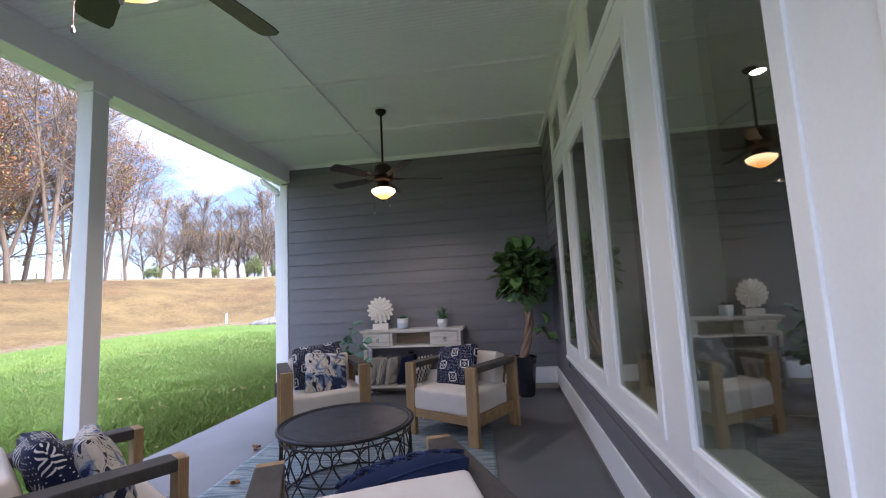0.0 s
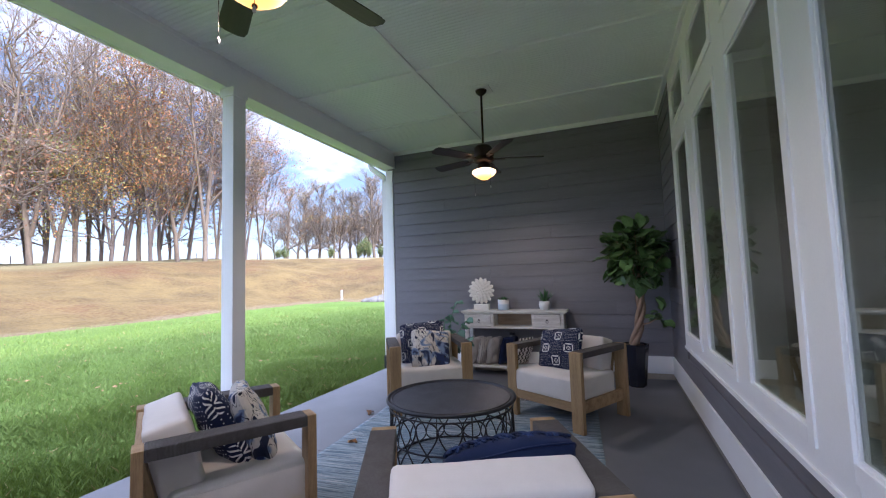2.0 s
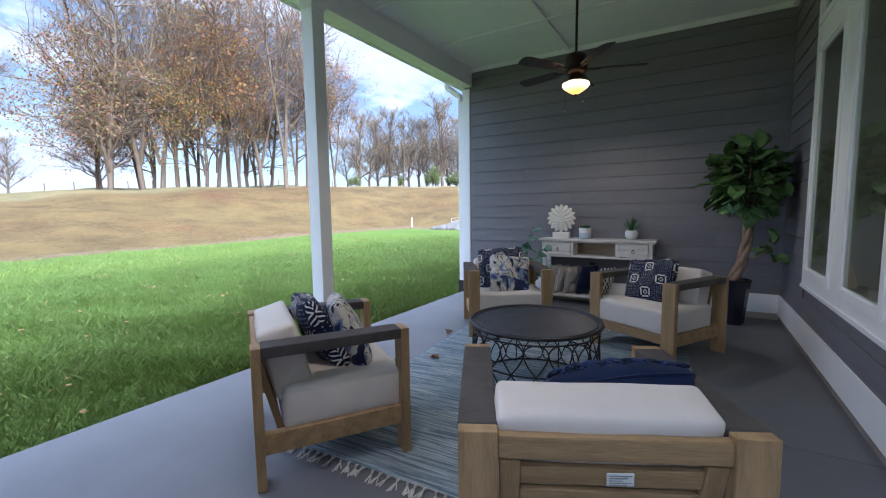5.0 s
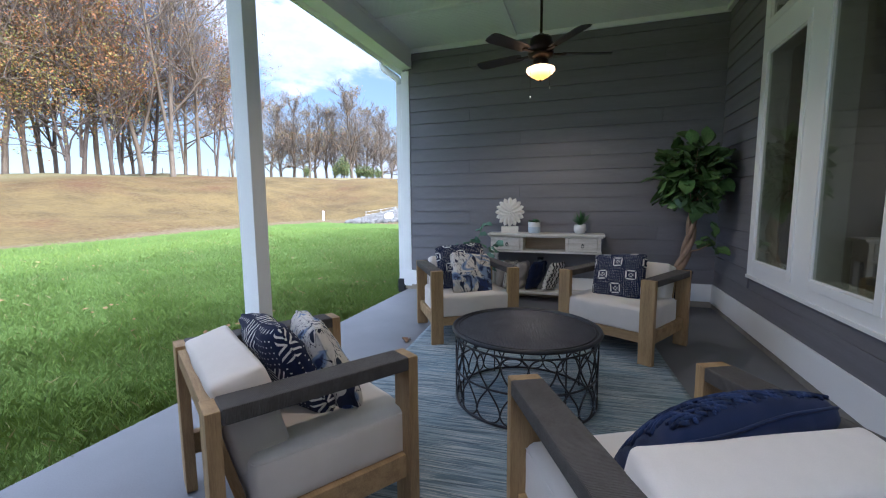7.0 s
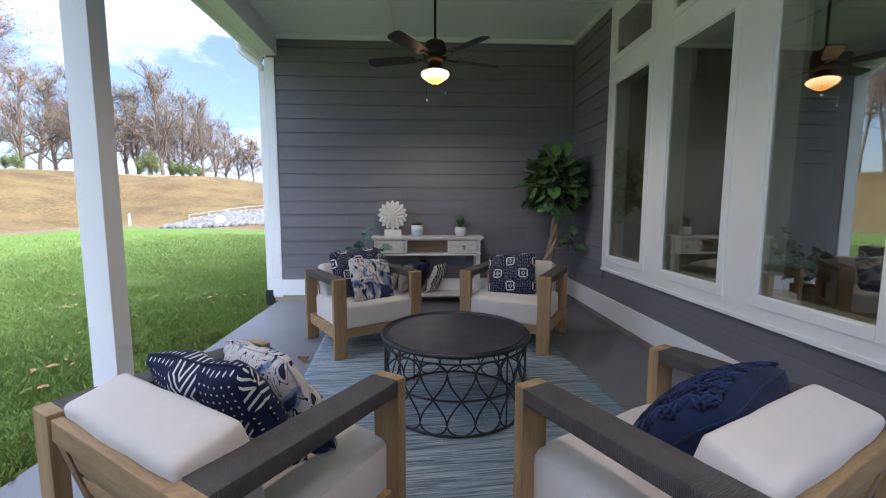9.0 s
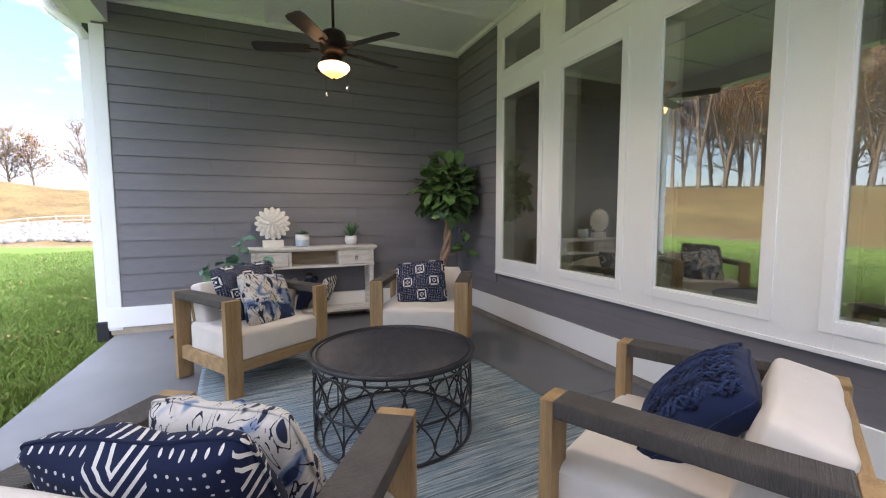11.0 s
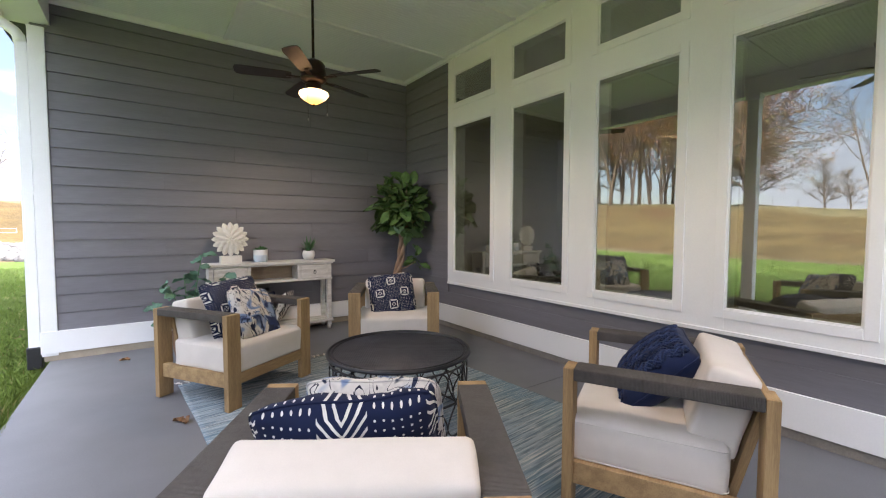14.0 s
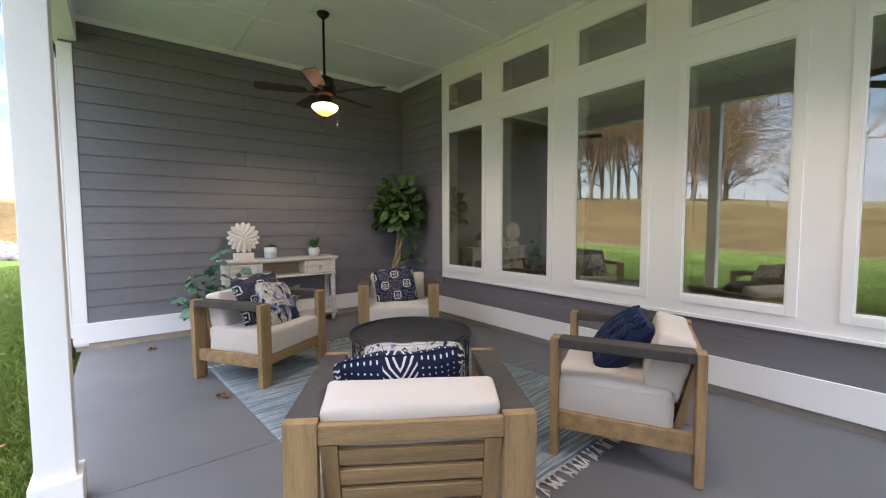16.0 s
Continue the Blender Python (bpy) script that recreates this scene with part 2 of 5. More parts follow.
wall_north = thing("wall_north", "dark grey lap siding end wall with white baseboard", "wall", kind="structure")
part("wall_core", boxm(-5.02, XW + 0.2, YW + 0.006, YW + 0.22, 0, ZC), SIDING, wall_north)
part("corner_board", boxm(-5.035, -4.915, YW - 0.024, YW + 0.24, 0.05, 3.17, 0.003), WHITE, wall_north, "white corner board")
part("baseboard", boxm(-5.04, XW, YW - 0.03, YW + 0.004, 0.075, 0.29, 0.004), WHITE, wall_north, "white painted baseboard")
part("sill_strip", boxm(-5.02, XW, YW - 0.014, YW + 0.004, 0.0, 0.075), FOUND, wall_north, "bare tan sill strip")
wall_east = thing("wall_east", "dark grey siding house wall with white window surround", "wall", kind="structure")
part("baseboard", boxm(XW - 0.03, XW + 0.004, YS, YW - 0.03, 0.065, 0.29, 0.004), WHITE, wall_east, "white painted baseboard")
part("sill_strip", boxm(XW - 0.014, XW + 0.004, YS, YW - 0.014, 0.0, 0.065), GREYSTRIP, wall_east, "weathered grey sill strip")
part("wall_core", boxm(XW + 0.006, XW + 0.16, YS, YW, 0, 0.70), SIDING, wall_east)
part("wall_core", boxm(XW + 0.006, XW + 0.16, 5.20, YW, 0.70, ZC), SIDING, wall_east)

# white panelled surround: stiles and rails with the openings between them
WIN_Y = [(4.43, 5.118), (3.414, 4.102), (2.393, 3.077), (1.38, 2.06), (0.365, 1.045)]
Z0, Z1, Z2, Z3 = 0.745, 2.575, 2.855, 3.215
XT = XW - 0.022
edges = [(5.118, 5.25)] + [(WIN_Y[i + 1][1], WIN_Y[i][0]) for i in range(4)] + [(YS, WIN_Y[4][0])]
for y0, y1 in edges:
    part("stile", boxm(XT, XW + 0.15, y0, y1, 0.58, 3.46), WHITE, wall_east, "white painted stile")
for y0, y1 in WIN_Y:
    for z0, z1 in ((0.58, Z0), (Z1, Z2), (Z3, 3.46)):
        part("rail", boxm(XT + 0.001, XW + 0.15, y0 + 0.0005, y1 - 0.0005, z0, z1), WHITE, wall_east, "white painted rail")
part("sill_nose", boxm(XT - 0.012, XT + 0.006, YS, 5.25, 0.572, 0.60, 0.003), WHITE, wall_east)


def casing(parent, y0, y1, z0, z1, w=0.062):
    """Four mitred-looking boards round an opening, and the pane behind them."""
    xf = XT - 0.010
    for n, a in (("frame_side", (y0 - w, y0, z0 - w, z1 + w)), ("frame_side", (y1, y1 + w, z0 - w, z1 + w)),
                 ("frame_rail", (y0, y1, z0 - w, z0)), ("frame_rail", (y0, y1, z1, z1 + w))):
        part(n, boxm(xf, XT + 0.001, a[0], a[1], a[2], a[3], 0.003), WHITE, parent)
    pane = part("pane", boxm(XW - 0.010, XW - 0.004, y0 - 0.003, y1 + 0.003, z0 - 0.003, z1 + 0.003), GLASS, parent, "clear reflective window pane")
    for a in ((y0, y0 + 0.012, z0, z1), (y1 - 0.012, y1, z0, z1), (y0 + 0.012, y1 - 0.012, z0, z0 + 0.012), (y0 + 0.012, y1 - 0.012, z1 - 0.012, z1)):
        part("glazing_bead", boxm(XT + 0.002, XW - 0.010, *a, 0.002), WHITE, parent)
    return pane


for i, (y0, y1) in enumerate(WIN_Y):
    w = thing("window_%d" % (i + 1), "tall fixed window with white frame reflecting the field", "window", kind="structure")
    casing(w, y0, y1, Z0, Z1)
    w = thing("window_%d" % (i + 6), "small transom window with white frame under the ceiling", "window", kind="structure")
    casing(w, y0, y1, Z2, Z3)

# ceiling of beaded panels
prof, y = [], YS
while y < YW + 0.01:
    prof += [(y, 0.0), (y + 0.032, 0.0), (y + 0.035, 0.003), (y + 0.038, 0.003)]
    y += 0.041
prof = np.array(prof)
n = len(prof)
v = np.concatenate([np.column_stack([np.full(n, -4.9), prof[:, 0], ZC + prof[:, 1]]), np.column_stack([np.full(n, XW + 0.05), prof[:, 0], ZC + prof[:, 1]])])
f = [(i, i + n, i + n + 1, i + 1) for i in range(n - 1)]
ceiling = new("ceiling", raw_mesh("ceiling", v, f, CEIL))
tagged(ceiling, "white beadboard porch ceiling in framed panels", "ceiling", kind="structure")
trim = thing("trim", "white battens and cove strips on the porch ceiling", "trim", kind="structure")
for y in (5.27, 4.05, 2.83, 1.61, 0.39):
    part("batten", boxm(-4.90, -3.41, y - 0.023, y + 0.023, ZC - 0.02, ZC + 0.002, 0.003), WHITE, trim)
    part("batten", boxm(-3.37, XW - 0.03, y - 0.023, y + 0.023, ZC - 0.02, ZC + 0.002, 0.003), WHITE, trim)
part("batten", boxm(-3.413, -3.367, YS, YW, ZC - 0.022, ZC + 0.002, 0.003), WHITE, trim)
part("cove_strip", boxm(-4.90, XW, YW - 0.035, YW + 0.002, ZC - 0.06, ZC + 0.002, 0.006), WHITE, trim)
part("cove_strip", boxm(XT - 0.03, XW + 0.002, YS, YW - 0.035, ZC - 0.05, ZC + 0.002, 0.006), WHITE, trim)
part("cove_strip", boxm(-4.90, -4.87, YS, YW - 0.035, ZC - 0.05, ZC + 0.002, 0.006), WHITE, trim)

beam = thing("beam", "white boxed porch beam along the lawn side", "beam", kind="structure")
part("beam_box", boxm(-5.06, -4.875, YS, YW + 0.2, 3.20, ZC + 0.1, 0.003), WHITE, beam)
part("end_beam", boxm(-4.875, XW - 0.03, YS, YS + 0.185, 3.20, ZC - 0.003, 0.003), WHITE, beam)
part("fascia", boxm(-5.30, -5.27, YS - 0.3, YW + 0.6, 3.30, 3.50, 0.003), WHITE, beam)
part("soffit", boxm(-5.27, -5.06, YS - 0.3, YW + 0.6, 3.38, 3.40), WHITE, beam)


def post(y):
    ob = thing("porch_post_%d" % (1 if y > 1 else 2), "square white boxed porch post with plinth and cap", "post", kind="structure")
    xc = -4.885
    part("shaft", boxm(xc - 0.070, xc + 0.070, y - 0.070, y + 0.070, 0.13, 3.13, 0.004), WHITE, ob)
    part("plinth", boxm(xc - 0.094, xc + 0.094, y - 0.094, y + 0.094, -0.1, 0.17, 0.006), WHITE, ob)
    part("cap", boxm(xc - 0.084, xc + 0.084, y - 0.084, y + 0.084, 3.12, 3.20, 0.005), WHITE, ob)


post(3.185)
post(0.12)

roof = thing("roof", "dark shingled gable roof over the house", "roof", kind="structure")
bm = bmesh.new()
q = [(-5.42, 3.50), (2.0, 6.6), (2.0, 6.72), (-5.42, 3.62)]
a = [bm.verts.new((x, YS - 0.35, z)) for x, z in q]
b = [bm.verts.new((x, 14.0, z)) for x, z in q]
for i in range(4):
    bm.faces.new((a[i], a[(i + 1) % 4], b[(i + 1) % 4], b[i]))
bm.faces.new(a[::-1])
bm.faces.new(b)
part("roof_slope", bm, ROOFING, roof)
bm = bmesh.new()
q = [(-1.35, 5.20), (2.0, 6.6), (2.0, 6.72), (-1.35, 5.32)]
a = [bm.verts.new((x, -9.0, z)) for x, z in q]
b = [bm.verts.new((x, YS - 0.352, z)) for x, z in q]
for i in range(4):
    bm.faces.new((a[i], a[(i + 1) % 4], b[(i + 1) % 4], b[i]))
bm.faces.new(a[::-1])
bm.faces.new(b)
part("roof_slope", bm, ROOFING, roof)
part("roof_slope", boxm(2.0, 9.0, -9.0, 14.0, 6.0, 6.7), ROOFING, roof)
bm = bmesh.new()
for y in (YS + 0.002, YS + 0.06):
    bm.faces.new([bm.verts.new((x, y, z)) for x, z in ((-5.0, ZC + 0.03), (-0.97, ZC + 0.03), (-0.97, 5.3), (-5.0, 3.66))])
part("gable_panel", bm, WHITE, roof, "white gable panel over the porch end")
part("attic_deck", boxm(-4.9, XW + 0.1, YS, YW, ZC + 0.02, ZC + 0.06), GAP, roof)

# room behind the windows
wall_inner = thing("wall_inner", "beige painted room walls behind the glass", "wall", kind="structure")
part("room_wall", boxm(4.2, 4.3, -4.2, 7.8, 0, ZC), DRYWALL, wall_inner)
part("room_wall", boxm(XW + 0.2, 4.2, 7.7, 7.8, 0, ZC), DRYWALL, wall_inner)
part("room_wall", boxm(XW + 0.16, 4.2, -4.2, -4.1, 0, ZC), DRYWALL, wall_inner)
part("room_wall", boxm(XW + 0.16, XW + 0.19, 5.23, 7.7, 0, ZC), DRYWALL, wall_inner)
part("room_wall", boxm(XW + 0.16, XW + 0.19, -4.2, 5.23, 0, 0.62), DRYWALL, wall_inner)
for y0, y1 in [(-4.1, WIN_Y[4][0])] + [(WIN_Y[i + 1][1], WIN_Y[i][0]) for i in range(4)]:
    part("room_pier", boxm(XW + 0.151, XW + 0.19, y0, y1, 0.62, ZC), DRYWALL, wall_inner)
wall_south = thing("wall_south", "dark grey siding house wall beyond the porch end", "wall", kind="structure")
part("wall_core", boxm(XW + 0.006, XW + 0.16, -9.0, YS, -0.1, 5.3), SIDING, wall_south)
part("wall_core", boxm(XW + 0.16, 9.0, -9.0, -8.9, -0.1, 6.0), SIDING, wall_south)
part("wall_core", boxm(8.9, 9.0, -8.9, 14.0, -0.1, 6.0), SIDING, wall_south)
# added wall, always out of view: holds back sky light from the south
wall_porch_end = thing("wall_porch_end", "unseen dark grey siding wall added to block light at the porch end", "wall", kind="structure")
part("wall_core", boxm(-4.96, -2.3, YS - 0.80, YS - 0.64, 0, 3.60), SIDING, wall_porch_end)
floor_inner = part("floor_inner", boxm(XW + 0.19, 4.2, -4.1, 7.7, -0.05, 0.02), INFLOOR)
tagged(floor_inner, "dark wooden floor of the room indoors", "floor", kind="structure")
ceiling_inner = part("ceiling_inner", boxm(XW + 0.16, 4.2, -4.1, 7.7, ZC, ZC + 0.05), DRYWALL)
tagged(ceiling_inner, "plain painted ceiling of the room indoors", "ceiling", kind="structure")


# ---- ground ----
C0 = Vector((-2.0, 0.6))


def interp(v, table):
    return float(np.interp(v, [t[0] for t in table], [t[1] for t in table]))


LAWN_R = [(-180, 26), (0, 25), (20, 24.8), (23, 25.4), (29, 29), (36, 32), (42, 29.5), (50, 25), (58, 21.8), (66, 20), (78, 18.2), (110, 18), (180, 26)]
RIDGE_EL = [(-180, 1.0), (0, 2.2), (20, 2.55), (31, 3.2), (51, 3.25), (62, 3.0), (72, 2.6), (80, 1.8), (110, 1.6), (180, 1.0)]


def ground_height(r, az):
    lawn, el = interp(az, LAWN_R), interp(az, RIDGE_EL)
    top = 1.3 + 46 * math.tan(radians(el))
    if r < lawn:
        return -0.07 - 0.05 * min(1, r / 8)
    if r < 46:
        s = (r - lawn) / (46 - lawn)
        return -0.12 + (top + 0.12) * (s * s * (3 - 2 * s) * 0.55 + s * 0.45)
    return top + (r - 46) * math.tan(radians(el + 0.35)) * 0.9


radii = np.concatenate([np.linspace(0, 20, 26), np.linspace(20.6, 50, 74), np.geomspace(51, 900, 30)])
azs = np.concatenate([np.linspace(-180, 0, 40)[:-1], np.linspace(0, 100, 160)[:-1], np.linspace(100, 180, 30)])
gv, lump = [], []
for r in radii:
    for az in azs:
        x, y = C0.x - r * math.sin(radians(az)), C0.y + r * math.cos(radians(az))
        h = ground_height(r, az)
        if r > 20:
            k = min(1, max(0, (r - interp(az, LAWN_R)) / 3))
            h += k * (0.35 * noise.noise((x * 0.16, y * 0.16, 0)) + 0.10 * noise.noise((x * 0.8, y * 0.8, 3)))
        gv.append((x, y, h))
na = len(azs)
gf = [(i * na + j, i * na + j + 1, (i + 1) * na + j + 1, (i + 1) * na + j) for i in range(len(radii) - 1) for j in range(na - 1)]


def ground_material():
    m = bpy.data.materials.new("lawn_and_bank")
    m.use_nodes = True
    nt = m.node_tree
    p = nt.nodes["Principled BSDF"]
    co = nt.nodes.new("ShaderNodeTexCoord").outputs["Object"]
    at = nt.nodes.new("ShaderNodeAttribute")
    at.attribute_name = "zone"
    zone = Ex(nt, at.outputs["Fac"])
    rough_edge = noise_ex(nt, co, 0.9, 5, 0.65)
    z = zone + (rough_edge - 0.5) * 1.6
    n1, n2, n3 = noise_ex(nt, co, 0.45, 5, 0.6), noise_ex(nt, co, 6, 5, 0.7), noise_ex(nt, co, 0.12, 4, 0.6)
    n4 = noise_ex(nt, co, 40, 3, 0.7)
    green = mix_colour(nt, (n1 * 0.5 + n4 * 0.5).smooth(0.35, 0.65), (0.102, 0.150, 0.028), (0.072, 0.110, 0.020))
    straw = mix_colour(nt, (n2 * 0.5 + n1 * 0.5).smooth(0.36, 0.64), (0.140, 0.097, 0.036), (0.072, 0.049, 0.021))
    clay = mix_colour(nt, n2.smooth(0.3, 0.7), (0.118, 0.062, 0.028), (0.078, 0.043, 0.021))
    bank = mix_colour(nt, (n3 * 0.7 + n2 * 0.3).smooth(0.50, 0.68), straw, clay)
    field = mix_colour(nt, n1.smooth(0.3, 0.7), (0.175, 0.138, 0.065), (0.13, 0.11, 0.05))
    pale = mix_colour(nt, n2.smooth(0.4, 0.6), (0.150, 0.112, 0.062), (0.11, 0.074, 0.04))
    c = mix_colour(nt, z.smooth(-0.1, 0.25), green, pale)
    c = mix_colour(nt, z.smooth(0.6, 1.3), c, bank)
    c = mix_colour(nt, (zone + (n1 - 0.5) * 6).smooth(19.5, 22.5), c, field)
    nt.links.new(c, p.inputs["Base Color"])
    p.inputs["Roughness"].default_value = 0.95
    p.inputs["Specular IOR Level"].default_value = 0.1
    bn = nt.nodes.new("ShaderNodeBump")
    bn.inputs["Strength"].default_value, bn.inputs["Distance"].default_value = 0.9, 0.12
    nt.links.new((n2 * 0.6 + n4 * 0.4).sock, bn.inputs["Height"])
    nt.links.new(bn.outputs[0], p.inputs["Normal"])
    return m


gme = raw_mesh("ground", gv, gf, ground_material(), True)
zone = gme.attributes.new("zone", "FLOAT", "POINT")
zone.data.foreach_set("value", np.array([r - interp(az, LAWN_R) for r in radii for az in azs], dtype=np.float32))
ground = new("ground", gme)
tagged(ground, "green lawn rising to a straw-covered bare bank", "ground", kind="structure")

# ---- furniture materials ----
OAK = material("weathered_oak", (0.385, 0.255, 0.118), (0.225, 0.142, 0.064), 0.68, scale=2.6, fine=34, bump=0.5, stretch=(7, 7, 0.7), vary=0.08, dist=0.002)
OAK_H = material("weathered_oak_rail", (0.385, 0.255, 0.118), (0.225, 0.142, 0.064), 0.68, scale=2.6, fine=34, bump=0.5, stretch=(0.7, 7, 7), vary=0.08, dist=0.002)
LINEN = material("cream_canvas", (0.63, 0.575, 0.51), (0.57, 0.52, 0.46), 0.9, scale=5, fine=420, bump=0.25, spec=0.2, sheen=0.2, dist=0.002)
CHALK = material("distressed_white_wood", (0.74, 0.72, 0.68), (0.50, 0.47, 0.42), 0.65, scale=4, fine=45, bump=0.35, stretch=(0.6, 5, 5), dist=0.002)
BARE = material("bare_wood_inside", (0.42, 0.33, 0.22), (0.30, 0.23, 0.15), 0.7, scale=4, fine=40, stretch=(0.6, 5, 5))
BLACKIRON = material("black_iron", (0.016, 0.017, 0.022), (0.028, 0.029, 0.034), 0.42, metal=0.3, scale=20, fine=120, bump=0.15, dist=0.001)
BRONZE = material("oil_rubbed_bronze", (0.035, 0.020, 0.013), (0.02, 0.012, 0.008), 0.38, metal=0.6, scale=10, bump=0.05)
BLADE = material("dark_walnut_blade", (0.022, 0.015, 0.014), (0.012, 0.009, 0.010), 0.45, scale=3, fine=30, stretch=(0.6, 8, 8), bump=0.1)
PLASTER = material("white_plaster", (0.80, 0.77, 0.71), (0.70, 0.67, 0.61), 0.8, scale=14, fine=120, bump=0.3)
POTWHITE = material("white_ceramic", (0.72, 0.73, 0.73), (0.64, 0.65, 0.66), 0.4, scale=9, bump=0.05)
POTBLUE = material("pale_blue_glaze", (0.50, 0.58, 0.66), (0.42, 0.50, 0.58), 0.4, scale=9, bump=0.05)
POTNAVY = material("glossy_navy_glaze", (0.012, 0.014, 0.024), (0.02, 0.022, 0.034), 0.18, scale=6, bump=0.05)
SOIL = material("dry_moss", (0.14, 0.10, 0.06), (0.07, 0.05, 0.03), 0.95, scale=20, fine=90, bump=1.0, dist=0.01)
BARK = material("twisted_bark", (0.36, 0.25, 0.17), (0.22, 0.145, 0.10), 0.85, scale=9, fine=60, stretch=(2, 2, 0.5), bump=0.6)
LEAF = material("fiddle_leaf", (0.110, 0.190, 0.060), (0.055, 0.110, 0.034), 0.36, scale=9, fine=60, vary=0.45, bump=0.2)
LEAF2 = material("blue_green_leaf", (0.13, 0.25, 0.18), (0.075, 0.16, 0.10), 0.55, scale=9, fine=60, vary=0.3, bump=0.2)
SUCC = material("succulent_green", (0.07, 0.20, 0.06), (0.04, 0.11, 0.035), 0.5, scale=30, fine=90)
WICKER = material("brown_wicker", (0.24, 0.13, 0.06), (0.13, 0.07, 0.035), 0.7, scale=30, fine=90, bump=0.8, stretch=(1, 1, 3))
DRYLEAF = material("dry_leaf", (0.30, 0.16, 0.06), (0.18, 0.08, 0.03), 0.8, scale=30, vary=0.4)
COTTON = material("cotton_tassel", (0.66, 0.63, 0.56), (0.48, 0.46, 0.41), 0.95, scale=40, fine=160, bump=0.5)
TAG = material("white_care_tag", (0.75, 0.75, 0.72), None, 0.8)
INK = material("grey_ink", (0.25, 0.25, 0.25), None, 0.9, bump=0)
CLEAR = material("smoky_jar", (0.25, 0.26, 0.25), (0.16, 0.17, 0.16), 0.12, scale=12, bump=0.05, spec=0.9)
GREYCLOTH = material("grey_cloth", (0.52, 0.50, 0.48), (0.40, 0.385, 0.37), 0.95, scale=7, fine=300, bump=0.3, spec=0.15)
NAVYCLOTH = material("navy_velvet", (0.012, 0.020, 0.060), (0.008, 0.014, 0.042), 0.85, scale=7, fine=300, bump=0.3, spec=0.12, sheen=0.1)


def pattern_material(name, formula, rough=0.9, bump=0.25):
    """A cloth whose colour comes from formula(nt, x, z, position), in metres on the cloth."""
    m = bpy.data.materials.new(name)
    m.use_nodes = True
    nt = m.node_tree
    p = nt.nodes["Principled BSDF"]
    co = nt.nodes.new("ShaderNodeTexCoord").outputs["Object"]
    s = nt.nodes.new("ShaderNodeSeparateXYZ")
    nt.links.new(co, s.inputs[0])
    col, height = formula(nt, Ex(nt, s.outputs[0]), Ex(nt, s.outputs[2]), co)
    nt.links.new(col, p.inputs["Base Color"])
    p.inputs["Roughness"].default_value = rough
    p.inputs["Specular IOR Level"].default_value = 0.2
    p.inputs["Sheen Weight"].default_value = 0.04
    bn = nt.nodes.new("ShaderNodeBump")
    bn.inputs["Strength"].default_value, bn.inputs["Distance"].default_value = bump, 0.004
    weave = noise_ex(nt, co, 350, 2, 0.6)
    h = weave * 0.3 + height if height is not None else weave
    nt.links.new(h.sock, bn.inputs["Height"])
    nt.links.new(bn.outputs[0], p.inputs["Normal"])
    return m


NAVY, IVORY = (0.008, 0.013, 0.042), (0.62, 0.60, 0.56)


def cells(x, z, size):
    u, w = x / size + 40.5, z / size + 40.5
    odd = (u.floor() + w.floor()).mod(2.0).gt(0.5)
    return (u.fract() - 0.5), (w.fract() - 0.5), odd


def dots(x, z, step, rad):
    a, b = (x / step).fract() - 0.5, (z / step).fract() - 0.5
    return (a * a + b * b).sqrt().lt(rad)


def mudcloth(nt, x, z, co):
    wob = (noise_ex(nt, co, 18, 2) - 0.5) * 0.006
    x, z = x + wob, z + wob
    a, b, odd = cells(x, z, 0.150)
    d = (a.abs() - b.abs()).abs()
    lines = ((d * 5.2).fract() - 0.5).abs().lt(0.17) * d.lt(0.42) * a.abs().max(b.abs()).lt(0.45)
    spots = dots(x, z, 0.025, 0.14)
    ink = odd * lines + (odd * -1.0 + 1.0) * spots
    return mix_colour(nt, ink.min(1.0), NAVY, IVORY), None


def blockcloth(nt, x, z, co):
    wob = (noise_ex(nt, co, 22, 2) - 0.5) * 0.008
    x, z = x + wob, z + wob
    a, b, odd = cells(x, z, 0.122)
    m = a.abs().max(b.abs())
    rings = ((m * 5.0).fract() - 0.5).abs().lt(0.24) * (a.abs() - b.abs()).abs().gt(0.045) * m.lt(0.46)
    s = dots(x, z, 0.0155, 0.16)
    ink = odd * rings + (odd * -1.0 + 1.0) * s
    return mix_colour(nt, ink.min(1.0), NAVY, IVORY), None


def floral(nt, x, z, co):
    n1 = noise_ex(nt, co, 4.6, 2, 0.4, (1.0, 1, 1.6), 1.4)
    n2 = noise_ex(nt, co, 7.0, 1, 0.3, (1.6, 1, 0.8), 2.2)
    n3 = noise_ex(nt, co, 26.0, 2, 0.4, (1, 1, 1), 1.5)
    base = mix_colour(nt, n3.smooth(0.35, 0.75), (0.58, 0.545, 0.495), (0.48, 0.455, 0.42))
    c = mix_colour(nt, n1.smooth(0.47, 0.53), base, (0.19, 0.25, 0.38))
    c = mix_colour(nt, n1.smooth(0.545, 0.60), c, (0.022, 0.035, 0.10))
    stems = ((n2 * 5.0).fract() - 0.5).abs().lt(0.065) * n3.gt(0.40)
    c = mix_colour(nt, stems, c, (0.018, 0.020, 0.035))
    c = mix_colour(nt, n2.smooth(0.60, 0.62), c, (0.020, 0.026, 0.055))
    return c, None


